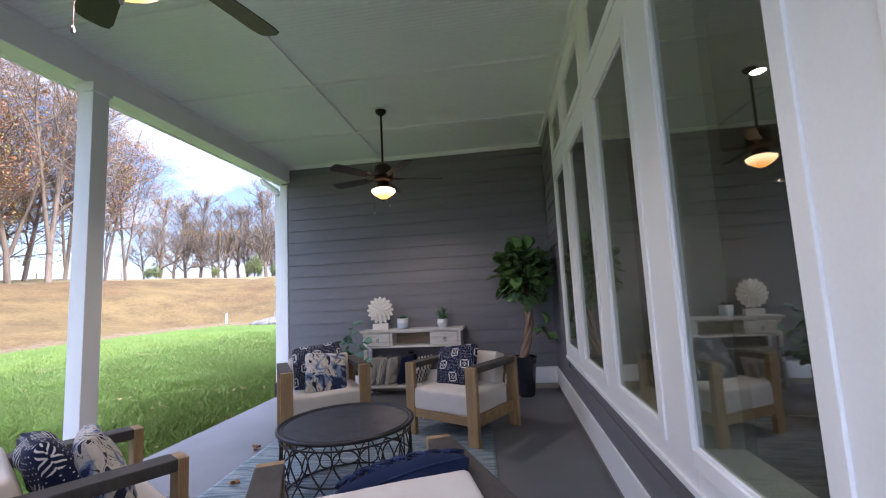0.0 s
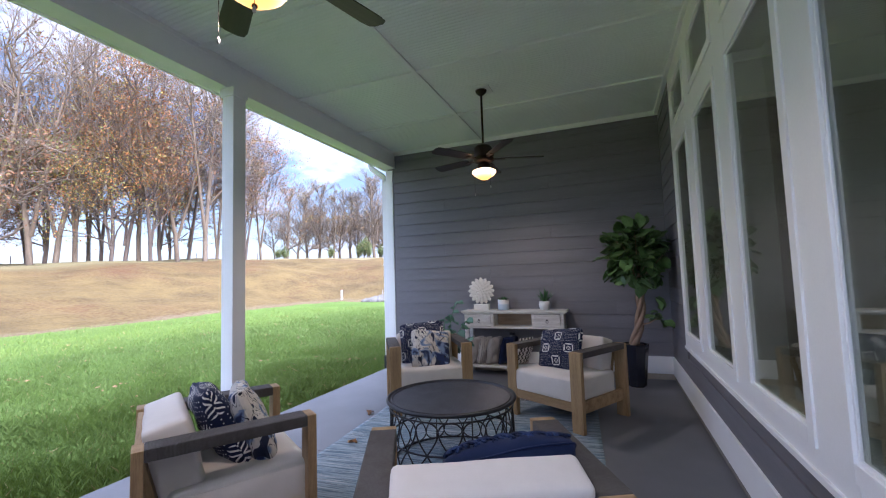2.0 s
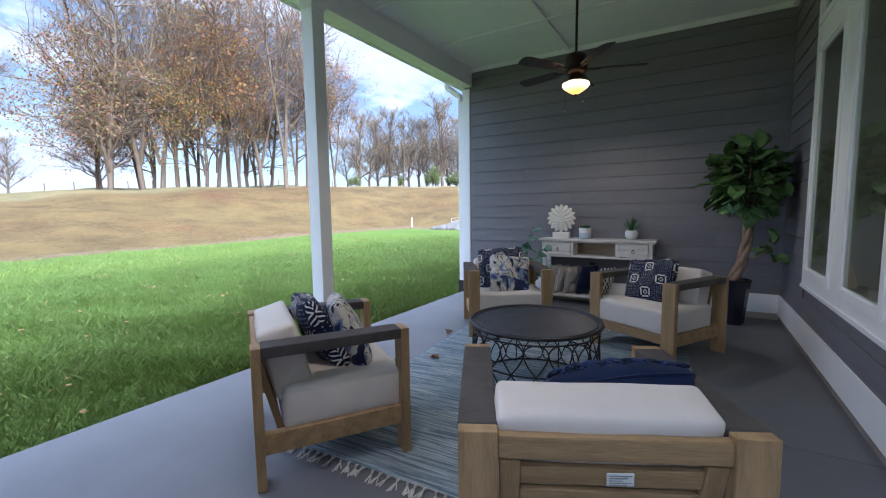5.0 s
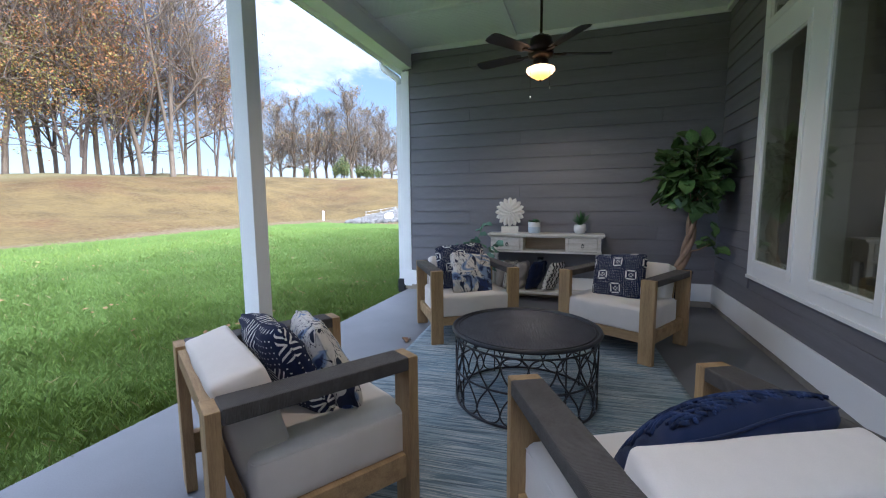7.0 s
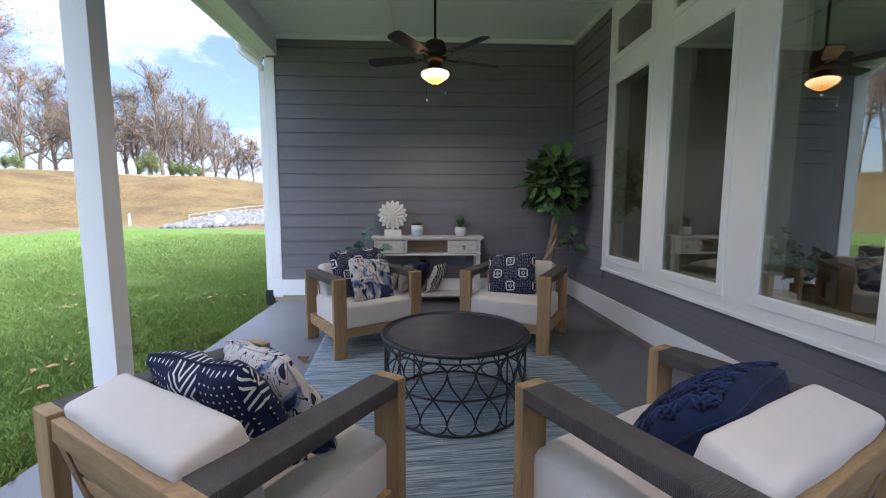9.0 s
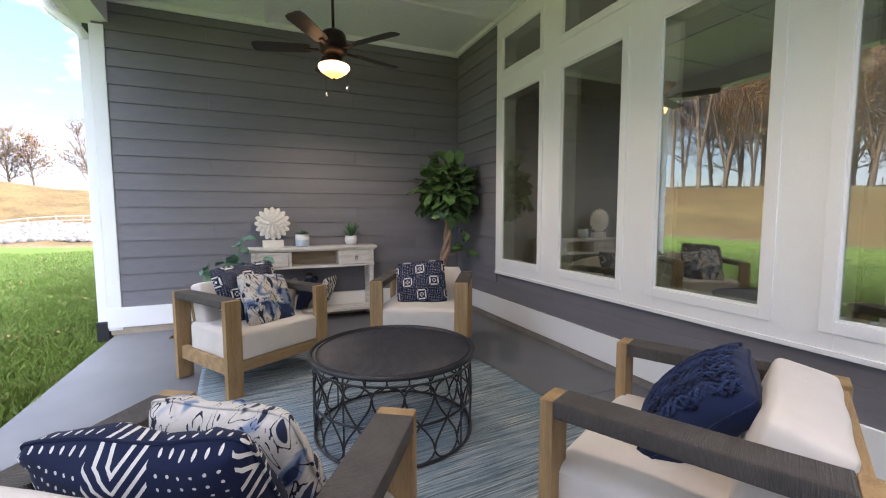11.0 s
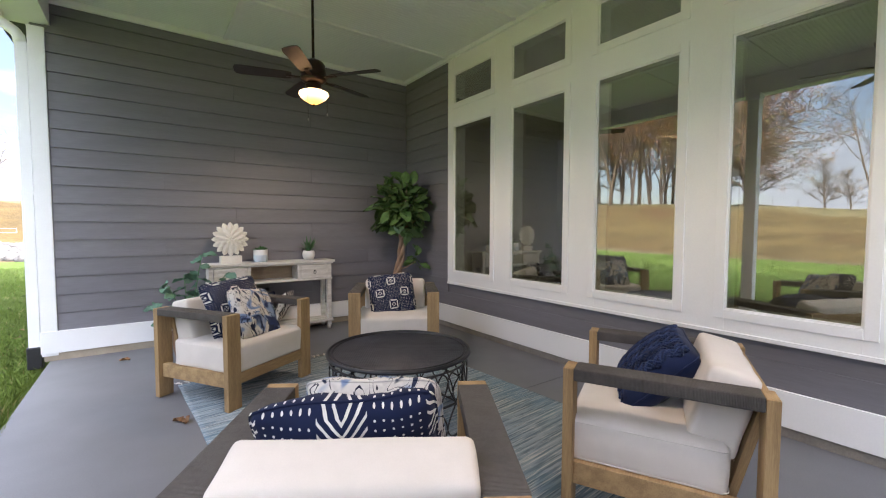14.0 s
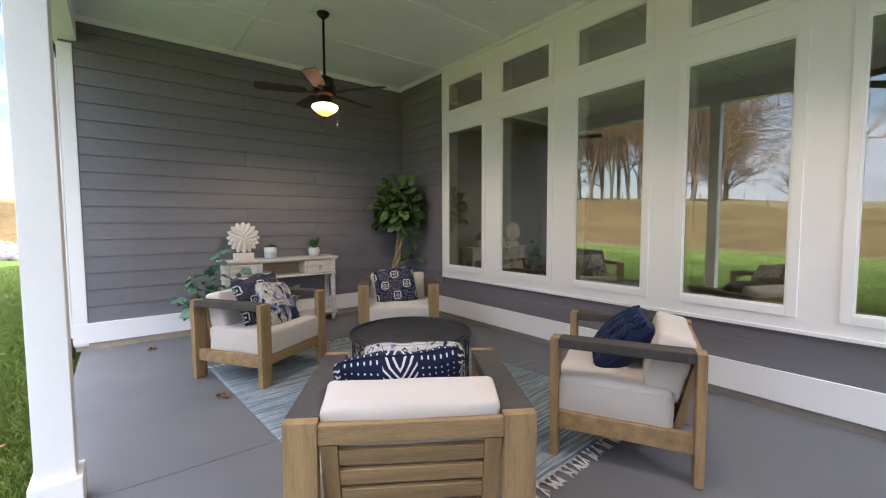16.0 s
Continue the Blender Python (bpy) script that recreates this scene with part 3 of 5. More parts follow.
def knit(nt, x, z, co):
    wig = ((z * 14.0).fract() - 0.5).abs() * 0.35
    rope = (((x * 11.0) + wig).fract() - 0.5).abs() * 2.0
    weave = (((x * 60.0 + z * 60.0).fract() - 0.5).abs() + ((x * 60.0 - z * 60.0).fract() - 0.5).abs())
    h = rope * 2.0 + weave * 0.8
    # hollows of the rope relief get a darker navy: crease shade in the colour
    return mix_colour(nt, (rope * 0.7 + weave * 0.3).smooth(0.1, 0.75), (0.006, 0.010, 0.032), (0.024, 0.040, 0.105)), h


def zigzag(nt, x, z, co):
    d = x + ((z * 16.0).fract() - 0.5).abs() * 0.05
    s = ((d * 18.0).fract() - 0.5).abs().lt(0.2)
    return mix_colour(nt, s, (0.66, 0.63, 0.58), (0.03, 0.03, 0.035)), None


def ticking(nt, x, z, co):
    s = ((x * 42.0).fract() - 0.5).abs().lt(0.16)
    return mix_colour(nt, s, (0.60, 0.58, 0.54), (0.24, 0.24, 0.25)), None


MUD, BLOCK, FLORAL = pattern_material("mudcloth_navy", mudcloth), pattern_material("block_print_navy", blockcloth), pattern_material("floral_print", floral)
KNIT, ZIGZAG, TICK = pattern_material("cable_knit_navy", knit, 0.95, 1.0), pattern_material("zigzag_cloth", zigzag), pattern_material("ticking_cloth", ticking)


def woven_material():
    """Cord wound across an arm: ribs along y."""
    m = material("grey_wound_cord", (0.100, 0.088, 0.078), (0.066, 0.058, 0.052), 0.8, scale=6, fine=90, bump=0)
    nt = m.node_tree
    p = nt.nodes["Principled BSDF"]
    co = nt.nodes.new("ShaderNodeTexCoord").outputs["Object"]
    s = nt.nodes.new("ShaderNodeSeparateXYZ")
    nt.links.new(co, s.inputs[0])
    rib = ((Ex(nt, s.outputs[1]) * 210.0).fract() - 0.5).abs() * 2.0
    bn = nt.nodes.new("ShaderNodeBump")
    bn.inputs["Strength"].default_value, bn.inputs["Distance"].default_value = 0.9, 0.003
    nt.links.new((rib * -1.0).sock, bn.inputs["Height"])
    nt.links.new(bn.outputs[0], p.inputs["Normal"])
    return m


def basket_material():
    m = material("black_basket_weave", (0.026, 0.029, 0.042), (0.016, 0.018, 0.027), 0.38, scale=9, fine=90, bump=0)
    nt = m.node_tree
    p = nt.nodes["Principled BSDF"]
    co = nt.nodes.new("ShaderNodeTexCoord").outputs["Object"]
    s = nt.nodes.new("ShaderNodeSeparateXYZ")
    nt.links.new(co, s.inputs[0])
    x, y = Ex(nt, s.outputs[0]), Ex(nt, s.outputs[1])
    a, b = (x + y) * 50.0, (x - y) * 50.0
    h = (a.fract() - 0.5).abs() + (b.fract() - 0.5).abs()
    bn = nt.nodes.new("ShaderNodeBump")
    bn.inputs["Strength"].default_value, bn.inputs["Distance"].default_value = 0.9, 0.004
    nt.links.new(h.sock, bn.inputs["Height"])
    nt.links.new(bn.outputs[0], p.inputs["Normal"])
    return m


def rug_material():
    m = bpy.data.materials.new("striated_blue_rug")
    m.use_nodes = True
    nt = m.node_tree
    p = nt.nodes["Principled BSDF"]
    co = nt.nodes.new("ShaderNodeTexCoord").outputs["Object"]
    a = noise_ex(nt, co, 1.0, 4, 0.65, (2.6, 46.0, 1))
    b = noise_ex(nt, co, 1.0, 3, 0.6, (2.0, 120.0, 1))
    c = noise_ex(nt, co, 1.4, 2, 0.5, (1, 1.2, 1))
    w = noise_ex(nt, co, 260, 2, 0.6)
    col = mix_colour(nt, a.smooth(0.40, 0.56), (0.115, 0.155, 0.185), (0.26, 0.305, 0.325))
    col = mix_colour(nt, c.smooth(0.50, 0.68) * 0.6, col, (0.14, 0.22, 0.28))
    col = mix_colour(nt, b.smooth(0.56, 0.62) * 0.8, col, (0.50, 0.49, 0.45))
    col = mix_colour(nt, b.smooth(0.44, 0.38) * 0.65, col, (0.055, 0.068, 0.078))
    nt.links.new(col, p.inputs["Base Color"])
    p.inputs["Roughness"].default_value = 0.97
    p.inputs["Specular IOR Level"].default_value = 0.1
    bn = nt.nodes.new("ShaderNodeBump")
    bn.inputs["Strength"].default_value, bn.inputs["Distance"].default_value = 0.6, 0.004
    nt.links.new((b * 0.7 + w * 0.5).sock, bn.inputs["Height"])
    nt.links.new(bn.outputs[0], p.inputs["Normal"])
    return m


CORD, BASKET, RUG = woven_material(), basket_material(), rug_material()


# ---- soft shapes ----
def cushion_mesh(name, w, d, h, r, puff, seed, mat, n=14):
    """A stuffed box cushion centred on its base: rounded edges, swollen faces, a little sag."""
    bm = bmesh.new()
    bmesh.ops.create_cube(bm, size=2)
    bmesh.ops.subdivide_edges(bm, edges=bm.edges, cuts=n, use_grid_fill=True)
    half = Vector((w / 2, d / 2, h / 2))
    for v in bm.verts:
        u = v.co.copy()
        # crowd the grid towards the edges
        q = Vector([math.copysign(1 - (1 - abs(c)) ** 1.35, c) for c in u])
        pnt = Vector([q[i] * half[i] for i in range(3)])
        core = Vector([max(-half[i] + r, min(half[i] - r, pnt[i])) for i in range(3)])
        off = pnt - core
        if off.length > 1e-6:
            pnt = core + off.normalized() * r
        k = [(1 - q[i] ** 2) for i in range(3)]
        pnt.z += math.copysign(puff * k[0] * k[1], q.z) if abs(q.z) > 0.5 else 0
        pnt.x += math.copysign(puff * 0.5 * k[1] * k[2], q.x) if abs(q.x) > 0.5 else 0
        pnt.y += math.copysign(puff * 0.5 * k[0] * k[2], q.y) if abs(q.y) > 0.5 else 0
        s = Vector((pnt.x * 7 + seed, pnt.y * 7, pnt.z * 9))
        pnt += Vector((noise.noise(s), noise.noise(s + Vector((9, 0, 0))), noise.noise(s + Vector((0, 9, 0))))) * 0.006
        pnt.z += h / 2
        v.co = pnt
    me = mesh_from(bm, name, True)
    me.materials.append(mat)
    return me


def pillow_mesh(name, w, h, t, seed, mat, n=26):
    """A scatter pillow standing in its xz plane, with pinched edges, pointed corners and creases."""
    vs, fs, ids = [], [], {}
    for side in (1, -1):
        for i in range(n + 1):
            for j in range(n + 1):
                u, v = 2 * i / n - 1, 2 * j / n - 1
                rim = i in (0, n) or j in (0, n)
                if rim and side == -1:
                    ids[(side, i, j)] = ids[(1, i, j)]
                    continue
                pull = 0.05
                blunt = 1 - 0.085 * abs(u * v) ** 5
                x = u * w / 2 * (1 - pull * (1 - v * v) * abs(u) ** 3) * blunt
                z = v * h / 2 * (1 - pull * (1 - u * u) * abs(v) ** 3) * blunt
                th = t / 2 * (max(0, (1 - u ** 2)) * max(0, (1 - v ** 2))) ** 0.36
                crease = noise.noise((u * 2.2 + seed, v * 2.2, side * 3.0)) * 0.018 + abs(noise.noise((u * 5 + seed, v * 5, side * 7.0))) * -0.012
                y = side * max(0.002, th + crease * (0 if rim else 1) * min(1, th / (t * 0.2)))
                y += 0.012 * noise.noise((u * 1.4, v * 1.4, seed + 20))
                ids[(side, i, j)] = len(vs)
                vs.append((x, y, z))
        for i in range(n):
            for j in range(n):
                q = [ids[(side, i, j)], ids[(side, i + 1, j)], ids[(side, i + 1, j + 1)], ids[(side, i, j + 1)]]
                fs.append(q if side == -1 else q[::-1])
    return raw_mesh(name, vs, fs, mat, True)


def pillow(label, m, mat, w=0.46, h=0.46, t=0.17, seed=0.0, group=""):
    ob = thing("throw_pillow", label, "pillow", m, group)
    me = pillow_mesh("pillow_body", w, h, t, seed, mat)
    part("pillow_body", me, mat, ob)
    rim = [v.co.copy() for v in me.vertices]
    n = 26
    loop = [rim[i * (n + 1)] for i in range(n + 1)] + [rim[n * (n + 1) + j] for j in range(1, n + 1)]
    loop += [rim[i * (n + 1) + n] for i in range(n - 1, -1, -1)] + [rim[j] for j in range(n - 1, 0, -1)]
    part("piping", tube(bmesh.new(), loop, 0.0045, 6, True), mat, ob, smooth=True)
    return ob


# ---- lounge chairs ----
CW, CD, AH, LW, LT = 0.85, 0.76, 0.680, 0.112, 0.044


def lounge_chair(m, label):
    ob = thing("lounge_chair", label, "chair", m, "lounge chairs round the coffee table")
    hx, hy = CW / 2, CD / 2
    leg = mesh_from(boxm(-LW / 2, LW / 2, -LT / 2, LT / 2, 0, AH, 0.004), "leg")
    leg.materials.append(OAK)
    for sx in (-1, 1):
        for sy in (-1, 1):
            part("leg", leg, OAK, ob, m=pose(sx * (hx - LW / 2), sy * (hy - LT / 2), 0))
        part("armrest", boxm(sx * (hx - LW) - sx * 0.002, sx * hx + sx * 0.003, -hy + LT + 0.0005, hy - LT - 0.0005, AH - 0.052, AH + 0.003, 0.008), CORD, ob, "grey cord-wound armrest")
        part("side_rail", boxm(sx * (hx - 0.075), sx * (hx - 0.03), -hy + LT, hy - LT, 0.155, 0.255, 0.004), OAK_H, ob)
        brace = pose(sx * (hx - LW - 0.034), -hy + 0.030, AH - 0.085, 14, 0, 0)
        part("back_stile", boxm(-0.029, 0.029, -0.016, 0.016, -0.42, 0.0, 0.003), OAK, ob, m=brace)
    part("front_rail", boxm(-hx + LW, hx - LW, hy - LT + 0.006, hy - 0.008, 0.17, 0.25, 0.004), OAK_H, ob)
    part("rear_rail", boxm(-hx + LW, hx - LW, -hy + 0.008, -hy + LT - 0.004, 0.598, AH - 0.014, 0.004), OAK_H, ob)
    part("rear_stretcher", boxm(-hx + 0.08, hx - 0.08, -hy + 0.16, -hy + 0.20, 0.17, 0.235, 0.004), OAK_H, ob)
    for d in (0.058, 0.142, 0.226, 0.310):
        s = pose(0, -hy + 0.030, AH - 0.085, 14, 0, 0) @ pose(0, 0, -d)
        part("back_slat", boxm(-hx + LW + 0.064, hx - LW - 0.064, -0.010, 0.010, -0.031, 0.031, 0.003), OAK_H, ob, m=s)
    for y in (-0.16, -0.03, 0.10, 0.23):
        part("seat_slat", boxm(-hx + 0.080, hx - 0.080, y - 0.035, y + 0.035, 0.210, 0.236, 0.002), OAK_H, ob)
    part("seat_cushion", SEAT_ME, LINEN, ob, "cream canvas seat cushion", m=pose(0, 0.062, 0.240))
    for me in SEAT_SEAMS:
        part("welt", me, LINEN, ob, m=pose(0, 0.062, 0.240))
    part("back_cushion", BACK_ME, LINEN, ob, "cream canvas back cushion", m=pose(0, -0.094, 0.424, 104, 0, 0))
    return ob


SEAT_ME = cushion_mesh("seat_cushion", 0.735, 0.615, 0.207, 0.032, 0.018, 1.0, LINEN)
BACK_ME = cushion_mesh("back_cushion", 0.625, 0.350, 0.180, 0.024, 0.016, 5.0, LINEN)
for v in BACK_ME.vertices:
    v.co.y += 0.16



def seam_mesh(w, d, z, r, shift=0.0):
    """A thin welt round a cushion at height z."""
    pts = []
    for cx, cy, a0 in ((1, 1, 0), (-1, 1, 90), (-1, -1, 180), (1, -1, 270)):
        for k in range(5):
            a = radians(a0 + 22.5 * k)
            pts.append((cx * (w / 2 - r) + r * math.cos(a), cy * (d / 2 - r) + r * math.sin(a) + shift, z))
    me = mesh_from(tube(bmesh.new(), pts, 0.0026, 6, True), "welt", True)
    me.materials.append(LINEN)
    return me


SEAT_SEAMS = [seam_mesh(0.735, 0.615, z, 0.03) for z in (0.022, 0.185)]
CHAIRS = {
    "a": (-3.66, 2.04, -33.0), "b": (-2.168, 1.893, 26.5), "l": (-3.60, 4.60, 212.5), "r": (-2.12, 4.63, 149.7)}
SEATM = {k: pose(x, y, 0, 0, 0, rz) for k, (x, y, rz) in CHAIRS.items()}
SEATM_RUG = {k: Matrix.Translation((0, 0, 0.006)) @ v for k, v in SEATM.items()}
lounge_chair(SEATM_RUG["a"], "oak lounge chair with cream cushions beside the lawn")
chair_b = lounge_chair(SEATM_RUG["b"], "oak lounge chair with cream cushions beside the windows")
lounge_chair(SEATM_RUG["l"], "oak lounge chair with cream cushions before the console")
lounge_chair(SEATM_RUG["r"], "oak lounge chair with cream cushions near the potted tree")
tag = part("care_tag", boxm(-0.036, 0.036, -0.002, 0.002, -0.022, 0.022, 0.001), TAG, chair_b, "white sewn care tag", m=pose(0.02, -0.3685, 0.548, 14, -4, -3))
for i in range(5):
    part("tag_line", boxm(-0.030, 0.030 - 0.012 * (i % 3), -0.0035, -0.0021, 0.014 - i * 0.008, 0.016 - i * 0.008), INK, tag)


def on_seat(k, x, y, z, tilt, yaw=0, spin=0):
    return SEATM_RUG[k] @ pose(x, y, z, 0, 0, yaw) @ pose(0, 0, 0, tilt, 0, 0) @ pose(0, 0, 0, 0, spin, 0)


G = "scatter pillows on the chairs"
pillow("navy and ivory mudcloth pillow on a lounge chair", on_seat("a", -0.035, -0.01, 0.612, 26, 4, -5), MUD, 0.54, 0.46, 0.18, 1.0, G)
pillow("blue and cream floral pillow on a lounge chair", on_seat("a", 0.03, 0.150, 0.598, 23, -8, -3), FLORAL, 0.46, 0.45, 0.16, 2.0, G)
knitted = pillow("navy macrame pillow with a plain back on a lounge chair", on_seat("b", 0.10, 0.022, 0.582, 44, 8, -3), NAVYCLOTH, 0.52, 0.44, 0.23, 3.0, G)
for u0 in (-0.78, -0.52, -0.26, 0.0, 0.26, 0.52, 0.78):
    for ph, amp in ((0.0, 0.085), (math.pi, 0.085), (math.pi / 2, 0.14)):
        pts = []
        for v in np.linspace(-0.93, 0.93, 48):
            u = max(-0.95, min(0.95, u0 + amp * math.sin(13 * v + ph)))
            th = 0.115 * ((1 - u * u) * (1 - v * v)) ** 0.42
            pts.append((u * 0.26 * (1 - 0.075 * (1 - v * v) * abs(u) ** 3), th + 0.006 + 0.004 * math.cos(13 * v + ph), v * 0.22 * (1 - 0.075 * (1 - u * u) * abs(v) ** 3)))
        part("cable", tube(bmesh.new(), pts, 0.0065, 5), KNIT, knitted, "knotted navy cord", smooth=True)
pillow("navy and ivory mudcloth pillow on a lounge chair", on_seat("l", 0.04, 0.025, 0.650, 20, -6, 4), BLOCK, 0.50, 0.48, 0.16, 4.0, G)
pillow("blue and cream floral pillow on a lounge chair", on_seat("l", -0.02, 0.165, 0.605, 28, 8, -8), FLORAL, 0.43, 0.43, 0.16, 5.0, G)
pillow("navy block print pillow on a lounge chair", on_seat("r", 0.03, 0.035, 0.618, 24, 5, 6), BLOCK, 0.47, 0.43, 0.16, 6.0, G)


# ---- coffee table ----
def coffee_table(m):
    ob = thing("coffee_table", "round black wire coffee table with woven top", "table", m)
    R, H = 0.475, 0.478
    part("tabletop", lathe(bmesh.new(), [(0.0, H - 0.014), (R - 0.012, H - 0.014), (R - 0.012, H - 0.004), (0.0, H - 0.002)], 64), BASKET, ob, "black basket-woven tabletop")
    ring = lambda r, z, t: tube(bmesh.new(), [(r * math.cos(a), r * math.sin(a), z) for a in np.linspace(0, 2 * math.pi, 72)[:-1]], t, 8, True)
    part("rim", ring(R - 0.006, H - 0.006, 0.013), BLACKIRON, ob, smooth=True)
    part("rim", ring(R - 0.036, H - 0.003, 0.006), BLACKIRON, ob, smooth=True)
    rr = R - 0.02
    for z, t in ((0.425, 0.006), (0.215, 0.0065), (0.012, 0.008)):
        part("hoop", ring(rr, z, t), BLACKIRON, ob, smooth=True)
    N = 18
    hw = math.pi / N * 1.0

    def drop(z0, z1):
        pts = []
        for u in np.linspace(0, 2 * math.pi, 33)[:-1]:
            s = math.sin(u) * abs(math.sin(u / 2)) ** 1.3 / 0.74
            a = hw * s
            z = z0 + (z1 - z0) * (1 - math.cos(u)) / 2
            pts.append((rr * math.cos(a), rr * math.sin(a), z))
        me = mesh_from(tube(bmesh.new(), pts, 0.0055, 6, True), "wire_loop", True)
        me.materials.append(BLACKIRON)
        return me
    low, top = drop(0.215, 0.014), drop(0.215, 0.425)
    for i in range(N):
        for me in (low, top):
            part("wire_loop", me, BLACKIRON, ob, m=pose(0, 0, 0, 0, 0, 360 * i / N))
    for i in range(4):
        part("upright", tube(bmesh.new(), [(0.44 * math.cos(0.5 + i * math.pi / 2), 0.44 * math.sin(0.5 + i * math.pi / 2), z) for z in (0.0, 0.2, 0.45)], 0.005, 6), BLACKIRON, ob)
    return ob


coffee_table(pose(-2.82, 3.31, 0.008, 0, 0, 10))

# ---- rug ----
rug = thing("area_rug", "striated blue and grey flatweave rug with tassels", "rug", pose(-2.835, 3.43, 0, 0, 0, 4.0))
RW, RL = 2.14, 3.02
nx, ny = 60, 84
rv = []
for s in (0.007, 0.0005):
    for i in range(nx + 1):
        for j in range(ny + 1):
            x, y = (i / nx - 0.5) * RW, (j / ny - 0.5) * RL
            x += 0.010 * noise.noise((0, y * 2.2, 4.0 if i > nx / 2 else 9.0)) * abs(2 * i / nx - 1)
            z = s + (0.003 * abs(noise.noise((x * 3, y * 3, 1))) if s > 0.002 else 0)
            rv.append((x, y, z))
k = (nx + 1) * (ny + 1)
idx = lambda i, j: i * (ny + 1) + j
rf = [(idx(i, j), idx(i + 1, j), idx(i + 1, j + 1), idx(i, j + 1)) for i in range(nx) for j in range(ny)]
rf += [(a + k, d + k, c + k, b + k) for a, b, c, d in rf]
bi = [idx(i, 0) for i in range(nx + 1)] + [idx(nx, j) for j in range(1, ny + 1)] + [idx(i, ny) for i in range(nx - 1, -1, -1)] + [idx(0, j) for j in range(ny - 1, 0, -1)]
rf += [(bi[i], bi[i] + k, bi[(i + 1) % len(bi)] + k, bi[(i + 1) % len(bi)]) for i in range(len(bi))]
part("rug_body", raw_mesh("rug_body", rv, rf, RUG), RUG, rug)


def tassel_mesh(seed):
    rnd = random.Random(seed)
    bm = bmesh.new()
    tube(bm, [(0, 0, 0.005), (0.002, 0.02, 0.012), (0.003, 0.030, 0.008)], 0.006, 6, radii=[0.003, 0.008, 0.005])
    for i in range(6):
        a = rnd.uniform(-0.022, 0.022)
        tube(bm, [(0.002, 0.028, 0.008), (a * 0.5, 0.055, 0.006), (a, rnd.uniform(0.075, 0.10), 0.0025)], 0.003, 4)
    me = mesh_from(bm, "tassel", True)
    me.materials.append(COTTON)
    return me


tassels = [tassel_mesh(i) for i in range(5)]
for end in (-1, 1):
    for i in range(42):
        x = (i + 0.5) / 42 - 0.5
        part("tassel", random.choice(tassels), COTTON, rug, m=pose(x * RW, end * (RL / 2 - 0.004), 0.001, 0, 0, (180 if end < 0 else 0) + random.uniform(-22, 22)))


# ---- console table ----
def console(m):
    """Origin at the middle of the front, on the floor; x along the wall, y towards the wall."""
    ob = thing("console_table", "distressed white wooden console table with two drawers", "console table", m)
    W, D, H = 1.42, 0.30, 0.89
    part("tabletop", boxm(-W / 2 - 0.02, W / 2 + 0.02, -0.012, D, H - 0.03, H, 0.006), CHALK, ob)
    part("moulding", boxm(-W / 2 + 0.0, W / 2 - 0.0, 0.002, D - 0.01, H - 0.048, H - 0.03, 0.004), CHALK, ob)
    z0, z1 = 0.668, H - 0.048
    for x0, x1 in ((-W / 2 + 0.02, -W / 2 + 0.065), (-0.30, -0.265), (0.265, 0.30), (W / 2 - 0.065, W / 2 - 0.02)):
        part("divider", boxm(x0, x1, 0.012, D - 0.012, z0, z1, 0.002), CHALK, ob)
    part("back_panel", boxm(-W / 2 + 0.065, W / 2 - 0.065, D - 0.03, D - 0.014, z0, z1), BARE, ob, "bare wooden back panel")
    part("bottom_board", boxm(-W / 2 + 0.012, W / 2 - 0.012, 0.004, D - 0.008, z0 - 0.026, z0, 0.004), CHALK, ob)
    for s in (-1, 1):
        xc = s * ((W / 2 - 0.065) + 0.30) / 2
        hw = ((W / 2 - 0.065) - 0.30) / 2 - 0.004
        d = part("drawer", boxm(xc - hw, xc + hw, 0.008, D - 0.04, z0 + 0.006, z1 - 0.006, 0.003), CHALK, ob)
        for a in ((xc - hw, xc + hw, z1 - 0.03, z1 - 0.006), (xc - hw, xc + hw, z0 + 0.006, z0 + 0.028)):
            part("drawer_frame", boxm(a[0], a[1], 0.0005, 0.008, a[2], a[3], 0.002), CHALK, d)
        for a in ((xc - hw, xc - hw + 0.026), (xc + hw - 0.026, xc + hw)):
            part("drawer_frame", boxm(a[0], a[1], 0.0005, 0.008, z0 + 0.028, z1 - 0.03, 0.002), CHALK, d)
        part("ring_pull", tube(bmesh.new(), [(xc + 0.016 * math.cos(t), -0.004, (z0 + z1) / 2 - 0.012 + 0.018 * math.sin(t)) for t in np.linspace(0, 2 * math.pi, 17)[:-1]], 0.0035, 6, True), BLACKIRON, d, "black iron ring pull")
        part("knob", lathe(bmesh.new(), [(0.0, 0), (0.010, 0.0), (0.008, 0.008), (0.0, 0.012)], 12, pose(xc, 0.001, (z0 + z1) / 2 + 0.008, 90, 0, 0)), BLACKIRON, d)
    for sx in (-1, 1):
        for y0 in (0.012, D - 0.065):
            xl = sx * (W / 2 - 0.048)
            part("leg", boxm(xl - 0.026, xl + 0.026, y0, y0 + 0.052, 0.05, z0 - 0.026, 0.004), CHALK, ob)
            part("foot", lathe(bmesh.new(), [(0.018, 0), (0.026, 0.015), (0.028, 0.04), (0.022, 0.05)], 16, pose(xl, y0 + 0.026, 0)), CHALK, ob, smooth=True)
    part("shelf", boxm(-W / 2 + 0.0, W / 2 - 0.0, -0.002, D - 0.006, 0.10, 0.13, 0.004), CHALK, ob)
    return ob


